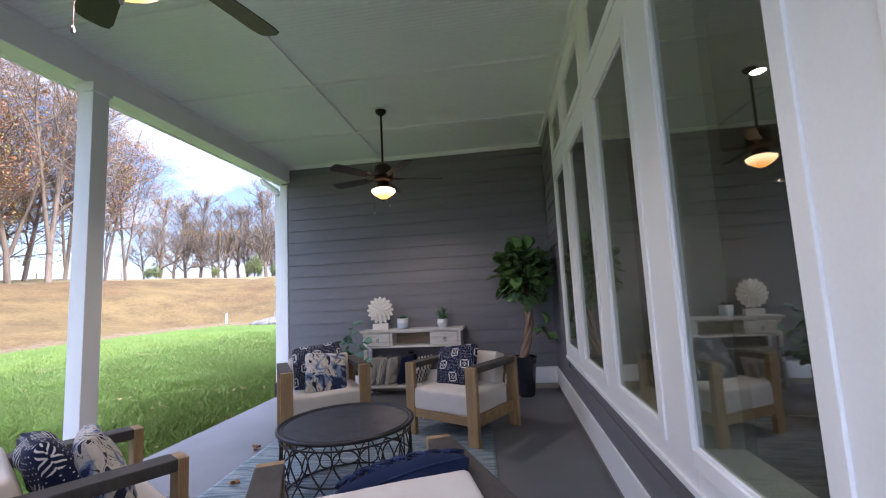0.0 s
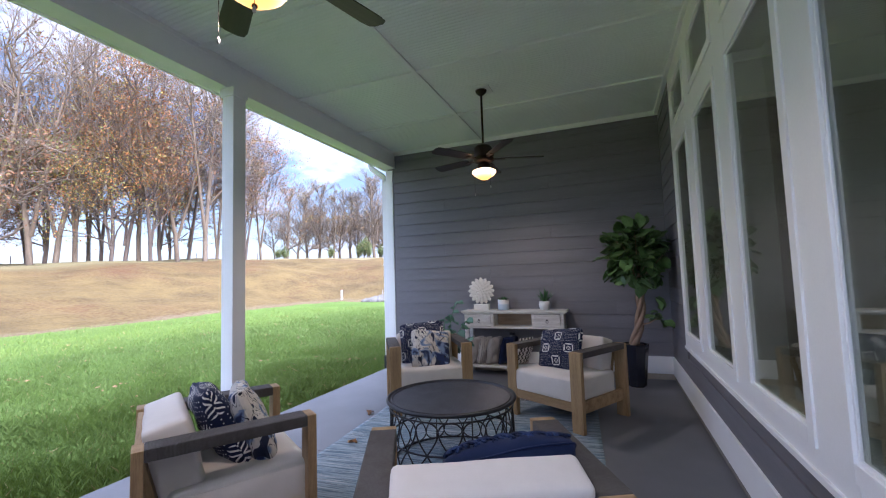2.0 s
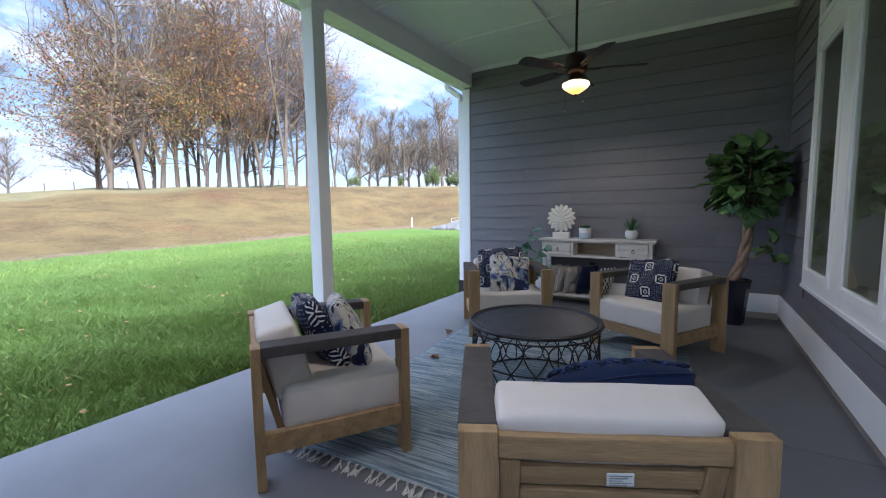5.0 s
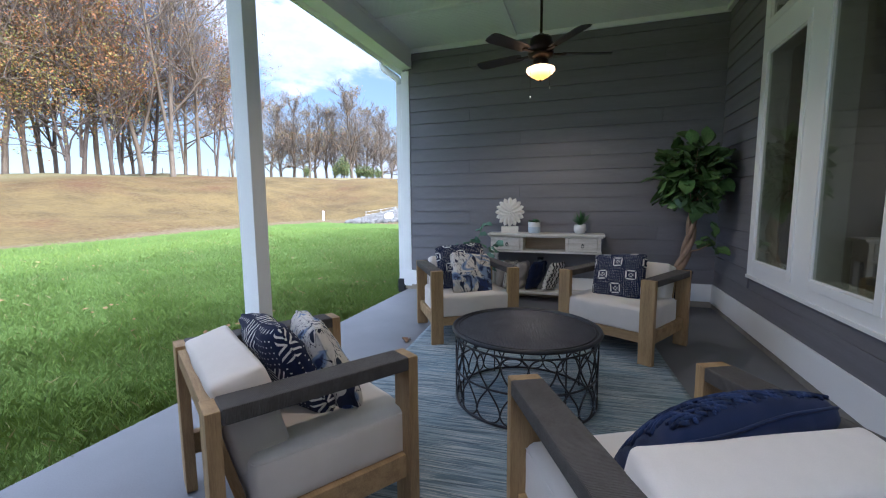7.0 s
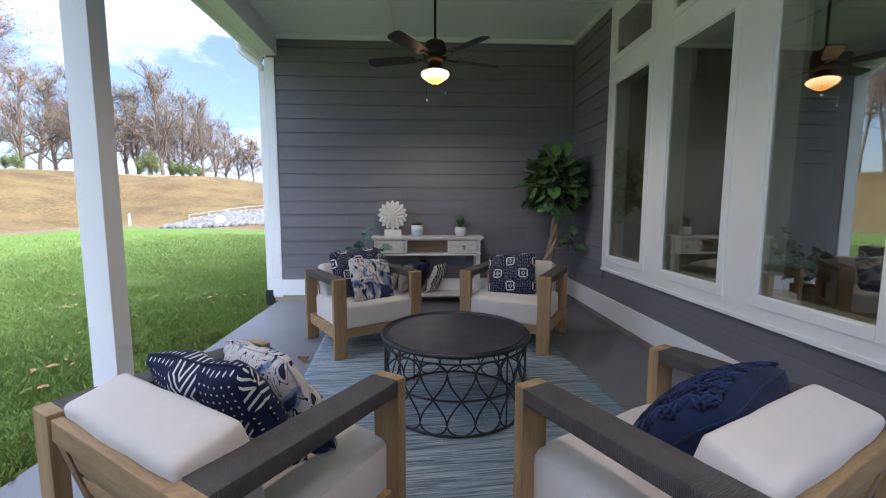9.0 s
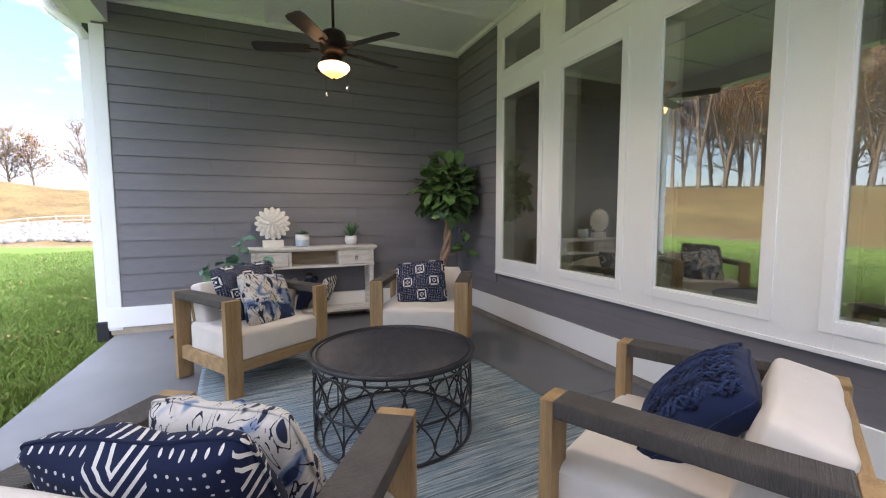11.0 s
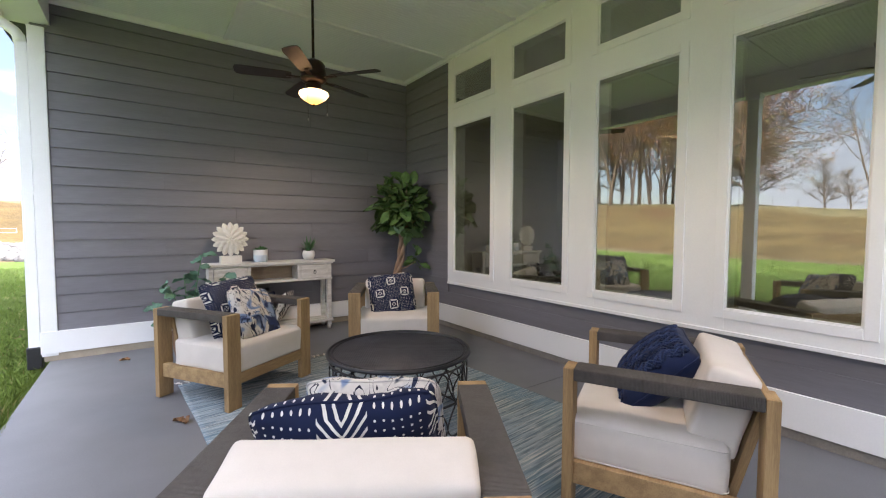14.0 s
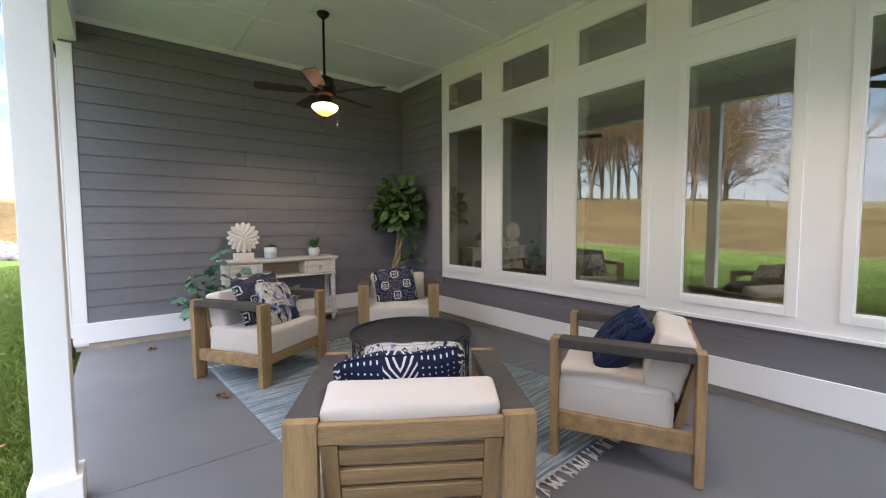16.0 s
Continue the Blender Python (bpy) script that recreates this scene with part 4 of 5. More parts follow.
CX, CY = -2.955, 6.03
console(pose(CX, CY, 0))
G2 = "pillows stored on the console shelf"
for lab, x, mat, yaw, tilt, s in (("grey cloth pillow stored on a console shelf", -0.56, GREYCLOTH, 66, 12, 0.40), ("grey striped pillow stored on a console shelf", -0.44, TICK, 70, 14, 0.40),
                                  ("pale grey pillow stored on a console shelf", -0.30, GREYCLOTH, 62, 13, 0.40), ("navy velvet pillow stored on a console shelf", -0.10, NAVYCLOTH, 50, 20, 0.42),
                                  ("black and ivory zigzag pillow stored on a console shelf", 0.12, ZIGZAG, 52, 24, 0.42)):
    pillow(lab, pose(CX + x, CY + 0.13, 0.13 + s * 0.475, 0, 0, yaw) @ pose(0, 0, 0, tilt, 0, 0), mat, s * 0.66, s, 0.11, x * 9 + 10, G2)
jar = thing("glass_jar", "smoky glass jar with a lid on the shelf", "jar", pose(CX - 0.06, CY + 0.235, 0.13))
part("jar_body", lathe(bmesh.new(), [(0.05, 0), (0.055, 0.02), (0.055, 0.30), (0.04, 0.36), (0.04, 0.40)], 20), CLEAR, jar, smooth=True)
part("lid", lathe(bmesh.new(), [(0.043, 0.40), (0.043, 0.43), (0.01, 0.435)], 20), BLACKIRON, jar)


# ---- things on the console ----
def petal(length, width, lift):
    bm = bmesh.new()
    prof = [(0.0, 0.25), (0.3, 0.75), (0.6, 1.0), (0.82, 0.72), (1.0, 0.04)]
    rows = []
    for f, w in prof:
        z, y = f * length, -lift * math.sin(f * 1.7)
        rows.append([bm.verts.new((s * w * width / 2, y + (0.0 if s else -0.010 * w) + o, z)) for s in (-1, 0, 1) for o in (0.0,)] +
                    [bm.verts.new((s * w * width / 2, y + 0.006, z)) for s in (1, 0, -1)])
    for a, b in zip(rows, rows[1:]):
        for i in range(6):
            j = (i + 1) % 6
            bm.faces.new((a[i], a[j], b[j], b[i]))
    bm.faces.new(rows[0][::-1])
    bm.faces.new(rows[-1])
    bmesh.ops.recalc_face_normals(bm, faces=bm.faces)
    me = mesh_from(bm, "petal")
    me.materials.append(PLASTER)
    return me


flower = thing("flower_sculpture", "white carved flower sculpture on a block stand", "sculpture", pose(-3.41, 6.15, 0.89, 0, 0, 4))
part("stand", boxm(-0.11, 0.11, -0.045, 0.045, 0, 0.085, 0.004), PLASTER, flower)
part("stem", tube(bmesh.new(), [(0, 0.012, 0.08), (0, 0.012, 0.28)], 0.006, 8), BLACKIRON, flower)
for n, rad, length, width, y in ((16, 0.085, 0.110, 0.060, 0.0), (14, 0.058, 0.100, 0.056, -0.016), (11, 0.034, 0.084, 0.050, -0.030), (8, 0.012, 0.062, 0.042, -0.042), (5, 0.0, 0.034, 0.030, -0.052)):
    me = petal(length, width, 0.016)
    for i in range(n):
        part("petal", me, PLASTER, flower, m=pose(0, y, 0.275, 0, 360 * (i + 0.5 * (n % 2)) / n, 0) @ pose(0, 0, rad, 0, 0, 0))
part("hub", lathe(bmesh.new(), [(0.0, -0.01), (0.09, -0.008), (0.09, 0.004), (0.0, 0.006)], 24, pose(0, 0.004, 0.275, 90, 0, 0)), PLASTER, flower)


def blades_mesh(name, n, length, width, spread, seed, mat, droop=0.3):
    """A tuft of bent tapering leaves from one point."""
    rnd = random.Random(seed)
    vs, fs = [], []
    for i in range(n):
        a, s = rnd.uniform(0, 2 * math.pi), spread * math.sqrt(rnd.uniform(0.02, 1))
        ln = length * rnd.uniform(0.6, 1.1)
        prev = None
        for k in range(5):
            f = k / 4
            out_ = math.sin(s) * ln * f + droop * ln * f * f * math.sin(s)
            up = math.cos(s) * ln * f - droop * ln * f * f * 0.6 * s
            w = width * (0.55 + 0.9 * f) * (1 - f) ** 0.6 + 0.0006
            c, sn = math.cos(a), math.sin(a)
            base = len(vs)
            vs += [(out_ * c - sn * w, out_ * sn + c * w, up), (out_ * c + sn * w, out_ * sn - c * w, up)]
            if prev is not None:
                fs.append((prev, prev + 1, base + 1, base))
            prev = base
    return raw_mesh(name, vs, fs, mat, True)


p1 = thing("succulent_pot", "small succulent in a two-tone ceramic pot on the console", "potted plant", pose(-3.09, 6.15, 0.89) @ Matrix.Scale(1.4, 4))
part("pot", lathe(bmesh.new(), [(0.0, 0.0), (0.048, 0.0), (0.053, 0.01), (0.056, 0.06), (0.056, 0.105), (0.048, 0.105), (0.048, 0.09), (0.0, 0.09)], 28), POTWHITE, p1, smooth=True)
part("glaze_band", lathe(bmesh.new(), [(0.050, 0.002), (0.0545, 0.01), (0.0572, 0.058), (0.055, 0.060)], 28), POTBLUE, p1, "pale blue glazed band", smooth=True)
for i in range(4):
    part("foliage", blades_mesh("foliage", 26, 0.055, 0.010, 1.2, i, SUCC, 0.1), SUCC, p1, m=pose(0.024 * math.cos(i * 1.6), 0.024 * math.sin(i * 1.6), 0.09, 0, 0, i * 40))
p2 = thing("aloe_pot", "small spiky aloe in a white bowl on the console", "potted plant", pose(-2.52, 6.15, 0.89) @ Matrix.Scale(1.4, 4))
part("pot", lathe(bmesh.new(), [(0.0, 0.0), (0.035, 0.0), (0.052, 0.03), (0.055, 0.055), (0.047, 0.085), (0.040, 0.085), (0.040, 0.07), (0.0, 0.07)], 28), POTWHITE, p2, smooth=True)
part("foliage", blades_mesh("foliage", 42, 0.15, 0.008, 1.05, 9, SUCC, 0.15), SUCC, p2, m=pose(0, 0, 0.07))


# ---- potted fiddle-leaf tree ----
def broad_leaf(length, width, seed):
    rnd = random.Random(seed)
    vs, fs = [], []
    rows = 6
    for k in range(rows + 1):
        f = k / rows
        w = width * (math.sin(math.pi * f ** 0.85) ** 0.7 * (0.62 + 0.5 * f) if 0 < k < rows else 0.02)
        for j, s in enumerate((-1, -0.5, 0, 0.5, 1)):
            vs.append((s * w / 2, length * f, -0.22 * length * f * f + 0.13 * abs(s) * w + 0.012 * math.sin(f * 9 + s * 4 + seed)))
    for k in range(rows):
        for j in range(4):
            a = k * 5 + j
            fs.append((a, a + 1, a + 6, a + 5))
    return raw_mesh("leaf", vs, fs, LEAF, True)


tree = thing("potted_fig_tree", "potted fiddle-leaf fig tree in a dark glazed planter", "potted plant", pose(-1.44, 5.93, 0))
part("planter", lathe(bmesh.new(), [(0.0, 0.0), (0.095, 0.0), (0.105, 0.012), (0.150, 0.46), (0.156, 0.48), (0.156, 0.50), (0.140, 0.50), (0.136, 0.45), (0.0, 0.45)], 8), POTNAVY, tree, "glossy dark faceted planter")
part("moss", lathe(bmesh.new(), [(0.0, 0.44), (0.132, 0.45), (0.10, 0.49), (0.0, 0.51)], 16), SOIL, tree)
wood = bmesh.new()
for ph in (0.0, 2.1, 4.2):
    pts = [(-0.02 + 0.10 * f + 0.05 * math.sin(3.2 * f) + 0.032 * math.cos(ph + 7 * f), -0.02 - 0.12 * f + 0.032 * math.sin(ph + 7 * f), 0.46 + 0.80 * f) for f in np.linspace(0, 1, 12)]
    tube(wood, pts, 0.02, 8, radii=[0.033 - 0.012 * f for f in np.linspace(0, 1, 12)])
part("trunk", wood, BARK, tree, "pale twisted trunk", smooth=True)
leaf_meshes = [broad_leaf(0.19, 0.135, 1), broad_leaf(0.235, 0.16, 2), broad_leaf(0.15, 0.115, 3)]
rnd = random.Random(4)


def leaf_at(host, c, d, size=1.0, meshes=None):
    q = Vector(d).to_track_quat("Y", "Z")
    part("leaf", rnd.choice(meshes or leaf_meshes), LEAF, host, m=Matrix.Translation(c) @ q.to_matrix().to_4x4() @ pose(0, 0, 0, 0, rnd.uniform(-50, 50), 0) @ Matrix.Diagonal((size, size, size, 1)))


top = Vector((0.08, -0.14, 1.20))
heart = Vector((0.06, -0.13, 1.57))
for i in range(26):
    # spread the shoots evenly over a ball
    h = 1 - 2 * (i + 0.5) / 26
    a = i * 2.39996 + rnd.uniform(-0.3, 0.3)
    ring = math.sqrt(1 - h * h)
    out = Vector((math.cos(a) * ring, math.sin(a) * ring, h))
    reach = rnd.uniform(0.18, 0.34)
    tip = heart + Vector((out.x * reach * 1.05, out.y * reach * 0.85, out.z * reach * 1.12))
    tip.y = min(tip.y, 0.14)
    twig = tube(bmesh.new(), [top + Vector((0, 0, rnd.uniform(-0.08, 0.06))), top.lerp(tip, 0.5) + Vector((0, 0, 0.02)), tip], 0.006, 5, radii=[0.010, 0.006, 0.003])
    part("twig", twig, BARK, tree, smooth=True)
    for k in range(11):
        c = heart.lerp(tip, rnd.uniform(0.55, 1.0)) + Vector((rnd.uniform(-0.07, 0.07), rnd.uniform(-0.07, 0.07), rnd.uniform(-0.07, 0.07)))
        d = Vector((out.x * 0.8 + rnd.uniform(-0.9, 0.9), out.y * 0.8 + rnd.uniform(-0.9, 0.9), out.z * 0.5 + rnd.uniform(-0.7, 0.7)))
        if c.x + d.normalized().x * 0.17 > 0.44:
            d.x = -abs(d.x) * 0.4
        if c.y + d.normalized().y * 0.17 > 0.26:
            d.y = -abs(d.y) * 0.4
        leaf_at(tree, c, d, rnd.uniform(0.8, 1.12))
side = Vector((0.28, -0.16, 0.84))
twig = tube(bmesh.new(), [(0.02, -0.06, 0.72), (0.16, -0.12, 0.76), side], 0.006, 6, radii=[0.013, 0.009, 0.004])
for k in range(11):
    leaf_at(tree, side + Vector((rnd.uniform(-0.07, 0.04), rnd.uniform(-0.06, 0.06), rnd.uniform(-0.05, 0.10))), (rnd.uniform(-1, 0.5), rnd.uniform(-1, 0.8), rnd.uniform(-0.7, 0.9)), rnd.uniform(0.6, 0.9))
part("twig", twig, BARK, tree, smooth=True)

# ---- leafy plant in a basket ----
round_leaf = broad_leaf(0.135, 0.125, 5)
round_leaf.materials.clear()
round_leaf.materials.append(LEAF2)
bush = thing("basket_plant", "blue-green leafy plant in a brown wicker basket", "potted plant", pose(-3.86, 5.70, 0))
part("basket", lathe(bmesh.new(), [(0.0, 0.0), (0.12, 0.0), (0.145, 0.12), (0.15, 0.26), (0.155, 0.28), (0.14, 0.28), (0.135, 0.22), (0.0, 0.22)], 28), WICKER, bush, "brown woven basket", smooth=True)
part("soil", lathe(bmesh.new(), [(0.0, 0.22), (0.134, 0.225), (0.08, 0.25), (0.0, 0.255)], 16), SOIL, bush)
stems = bmesh.new()
for a, e, ln in ((0.3, 0.95, 0.62), (0.9, 1.25, 0.70), (2.6, 0.75, 0.42), (3.4, 0.8, 0.40), (4.2, 0.6, 0.42), (5.2, 0.85, 0.55), (5.9, 0.6, 0.52), (1.7, 1.2, 0.55), (3.0, 1.2, 0.5), (0.1, 0.65, 0.48)):
    pts = [Vector((math.cos(a) * math.cos(e) * ln * f, math.sin(a) * math.cos(e) * ln * f, 0.26 + math.sin(e) * ln * 1.28 * f - 0.11 * f * f)) for f in np.linspace(0, 1, 7)]
    tube(stems, pts, 0.004, 5)
    for k in range(9):
        f = 0.3 + 0.7 * k / 8
        c = pts[0].lerp(pts[-1], f)
        c.z = np.interp(f, np.linspace(0, 1, 7), [p.z for p in pts])
        sd = 1 if k % 2 else -1
        leaf_at(bush, c, (math.cos(a + sd * 1.1), math.sin(a + sd * 1.1), rnd.uniform(-0.3, 0.5)), rnd.uniform(0.7, 1.15), [round_leaf])
part("stems", stems, SUCC, bush)


# ---- ceiling fans ----
def ceiling_fan(m, turn):
    """Origin at the ceiling."""
    ob = thing("ceiling_fan", "dark bronze ceiling fan with a lit amber bowl", "ceiling fan", m, "porch ceiling fans")
    part("canopy", lathe(bmesh.new(), [(0.062, 0.0), (0.064, -0.012), (0.058, -0.035), (0.030, -0.062), (0.018, -0.070)][::-1], 28), BRONZE, ob, smooth=True)
    part("mounting_block", boxm(-0.11, 0.11, -0.11, 0.11, -0.0125, 0.0035, 0.002), WHITE, ob, "white square mounting block")
    part("downrod", tube(bmesh.new(), [(0, 0, -0.06), (0, 0, -0.66)], 0.0125, 12), BRONZE, ob, smooth=True)
    part("motor_housing", lathe(bmesh.new(), [(0.02, -0.62), (0.045, -0.645), (0.085, -0.655), (0.105, -0.68), (0.112, -0.73), (0.118, -0.765), (0.10, -0.79), (0.12, -0.80), (0.11, -0.825), (0.06, -0.85)][::-1], 36), BRONZE, ob, smooth=True)
    part("light_fitter", lathe(bmesh.new(), [(0.06, -0.845), (0.075, -0.87), (0.072, -0.90), (0.095, -0.918)][::-1], 28), BRONZE, ob, smooth=True)
    part("glass_bowl", lathe(bmesh.new(), [(0.095, -0.915), (0.128, -0.930), (0.132, -0.95), (0.115, -0.975), (0.075, -1.005), (0.035, -1.028), (0.012, -1.034)][::-1], 40), BOWL, ob, "lit amber glass bowl", smooth=True)
    part("finial", lathe(bmesh.new(), [(0.010, -1.032), (0.012, -1.042), (0.004, -1.052)][::-1], 12), BRONZE, ob)
    for a in range(5):
        t = pose(0, 0, -0.80, 0, 0, turn + 72 * a)
        iron = part("blade_iron", boxm(0.09, 0.235, -0.018, 0.018, -0.008, 0.002, 0.003), BRONZE, ob, m=t)
        bm = bmesh.new()
        outline = [(0.19, -0.045), (0.24, -0.058), (0.60, -0.070), (0.645, -0.060), (0.66, -0.03), (0.66, 0.03), (0.645, 0.060), (0.60, 0.070), (0.24, 0.058), (0.19, 0.045)]
        up = [bm.verts.new((x, y, 0.006)) for x, y in outline]
        dn = [bm.verts.new((x, y, 0.0)) for x, y in outline]
        bm.faces.new(up)
        bm.faces.new(dn[::-1])
        for i in range(len(outline)):
            j = (i + 1) % len(outline)
            bm.faces.new((up[j], up[i], dn[i], dn[j]))
        part("blade", bm, BLADE, iron, "dark walnut blade", m=pose(0, 0, 0.002, 12, 0, 0))
    for x, ln in ((-0.055, 0.24), (0.062, 0.17)):
        ch = part("pull_chain", tube(bmesh.new(), [(x, -0.05, -0.91), (x * 1.5, -0.09, -0.95), (x * 1.5, -0.09, -0.95 - ln)], 0.0016, 5), BRONZE, ob)
        part("pull", lathe(bmesh.new(), [(0.002, 0.0), (0.007, -0.012), (0.006, -0.024), (0.002, -0.028)][::-1], 10, pose(x * 1.5, -0.09, -0.95 - ln)), GREYCLOTH, ch)
    return ob


ceiling_fan(pose(-2.90, 4.74, ZC), 20)
ceiling_fan(pose(-2.88, 1.52, ZC), 2)

# ---- gutter, downspout, recessed lamp, loose leaves ----
gutter = thing("gutter", "white metal roof gutter along the porch eave", "gutter", kind="structure")
bm = bmesh.new()
gp = [(-5.30, 3.50), (-5.30, 3.39), (-5.375, 3.39), (-5.405, 3.43), (-5.405, 3.50), (-5.398, 3.50), (-5.398, 3.435), (-5.37, 3.397), (-5.307, 3.397), (-5.307, 3.50)]
a = [bm.verts.new((x, YS - 0.3, z)) for x, z in gp]
b = [bm.verts.new((x, YW + 0.55, z)) for x, z in gp]
for i in range(len(gp)):
    j = (i + 1) % len(gp)
    bm.faces.new((a[i], a[j], b[j], b[i]))
bm.faces.new(a)
bm.faces.new(b)
bmesh.ops.recalc_face_normals(bm, faces=bm.faces)
part("gutter_trough", bm, WHITE, gutter)
spout = thing("downspout", "white metal downspout with a black plastic boot", "downspout", pose(0, 0, 0))
part("elbow", tube(bmesh.new(), [(-5.355, YW + 0.03, 3.40), (-5.355, YW + 0.03, 3.31), (-5.335, YW + 0.03, 3.26), (-5.12, YW + 0.03, 3.10), (-5.095, YW + 0.03, 3.06), (-5.09, YW + 0.03, 3.0)], 0.046, 12), WHITE, spout, smooth=True)
part("pipe", boxm(-5.125, -5.04, YW - 0.01, YW + 0.07, 0.14, 3.01, 0.008), WHITE, spout)
part("strap", boxm(-5.129, -5.036, YW - 0.014, YW + 0.074, 1.6, 1.63), WHITE, spout)
part("boot", boxm(-5.14, -5.03, YW - 0.03, YW + 0.09, -0.06, 0.15, 0.012), BLACKPLASTIC, spout, "black plastic boot")
for x, y in ((1.07, 1.9), (1.07, 4.83)):
    can = thing("recessed_light", "round lit recessed lamp in the room ceiling", "ceiling light", pose(x, y, ZC), "recessed room lamps")
    part("trim_ring", lathe(bmesh.new(), [(0.085, -0.001), (0.085, -0.008), (0.07, -0.010), (0.066, -0.003)][::-1], 24), WHITE, can)
    part("lens", lathe(bmesh.new(), [(0.0, -0.006), (0.064, -0.005), (0.064, -0.001), (0.0, -0.001)], 24), CANLIGHT, can)
dry = broad_leaf(0.085, 0.06, 7)
dry.materials.clear()
dry.materials.append(DRYLEAF)
for x, y, z, yaw in ((-4.02, 4.08, 0.02, 40), (-3.70, 3.38, 0.025, 100), (-4.0, 4.13, 0.02, 170), (-3.48, 5.02, 0.02, 30), (-4.35, 5.9, 0.018, 70)):
    lf = part("fallen_leaf", dry, DRYLEAF, m=pose(x, y, z, 8, 10, yaw))
    tagged(lf, "curled brown dry leaf lying on the porch floor", "leaf", "fallen leaves")

# ---- siding boards ----
rnd = random.Random(12)
z, row = 0.285, 0
boards = {}


def board(host, length, m):
    key = round(length, 3)
    if key not in boards:
        boards[key] = mesh_from(siding_board(length), "siding_board")
        boards[key].materials.append(SIDING)
    part("siding_board", boards[key], SIDING, host, m=m)


while z < ZC - 0.05:
    cut = -4.914 + (0.9, 2.5, 1.6, 3.3)[row % 4]
    board(wall_north, cut - 0.001 + 4.914, pose(-4.914, YW, z))
    board(wall_north, XW - cut - 0.001, pose(cut + 0.001, YW, z))
    if z < 0.45:
        board(wall_east, 4.0, pose(XW, YW - 0.02, z, 0, 0, -90))
        board(wall_east, YW - 0.02 - 4.002 - YS, pose(XW, YW - 4.022, z, 0, 0, -90))
    else:
        board(wall_east, YW - 5.25 - 0.02, pose(XW, YW - 0.02, z, 0, 0, -90))
    z += LAP
    row += 1

# ---- trees on the bank ----
def polar(az, r, lift=0.0):
    return Vector((C0.x - r * math.sin(radians(az)), C0.y + r * math.cos(radians(az)), ground_height(r, az) + lift))


def leaf_material(name, a, b, c):
    m = bpy.data.materials.new(name)
    m.use_nodes = True
    nt = m.node_tree
    p = nt.nodes["Principled BSDF"]
    g = nt.nodes.new("ShaderNodeNewGeometry")
    r = Ex(nt, g.outputs["Random Per Island"])
    col = mix_colour(nt, r.smooth(0.1, 0.6), a, b)
    col = mix_colour(nt, r.smooth(0.72, 0.8), col, c)
    nt.links.new(col, p.inputs["Base Color"])
    p.inputs["Roughness"].default_value = 0.8
    p.inputs["Specular IOR Level"].default_value = 0.2
    p.inputs["Transmission Weight"].default_value = 0.0
    return m


PALEBARK = material("pale_bark", (0.140, 0.106, 0.070), (0.080, 0.060, 0.040), 0.9, scale=1.2, fine=14, bump=0.5, stretch=(1, 1, 0.3))
DARKBARK = material("dark_bark", (0.10, 0.076, 0.058), (0.058, 0.044, 0.034), 0.9, scale=1.2, fine=14, bump=0.5, stretch=(1, 1, 0.3))
FARBARK = material("far_twigs", (0.125, 0.094, 0.062), (0.076, 0.057, 0.038), 0.9, scale=1.0, fine=6, bump=0)
RUST = leaf_material("rust_leaves", (0.215, 0.090, 0.032), (0.17, 0.080, 0.030), (0.17, 0.14, 0.036))
ORANGE = leaf_material("orange_leaves", (0.20, 0.118, 0.034), (0.165, 0.092, 0.030), (0.12, 0.11, 0.034))
OLIVE = leaf_material("olive_leaves", (0.15, 0.155, 0.04), (0.24, 0.17, 0.05), (0.36, 0.15, 0.05))
MAROON = leaf_material("maroon_leaves", (0.17, 0.085, 0.042), (0.125, 0.066, 0.034), (0.13, 0.125, 0.036))
CEDAR = leaf_material("cedar_leaves", (0.10, 0.13, 0.04), (0.06, 0.085, 0.028), (0.17, 0.16, 0.06))


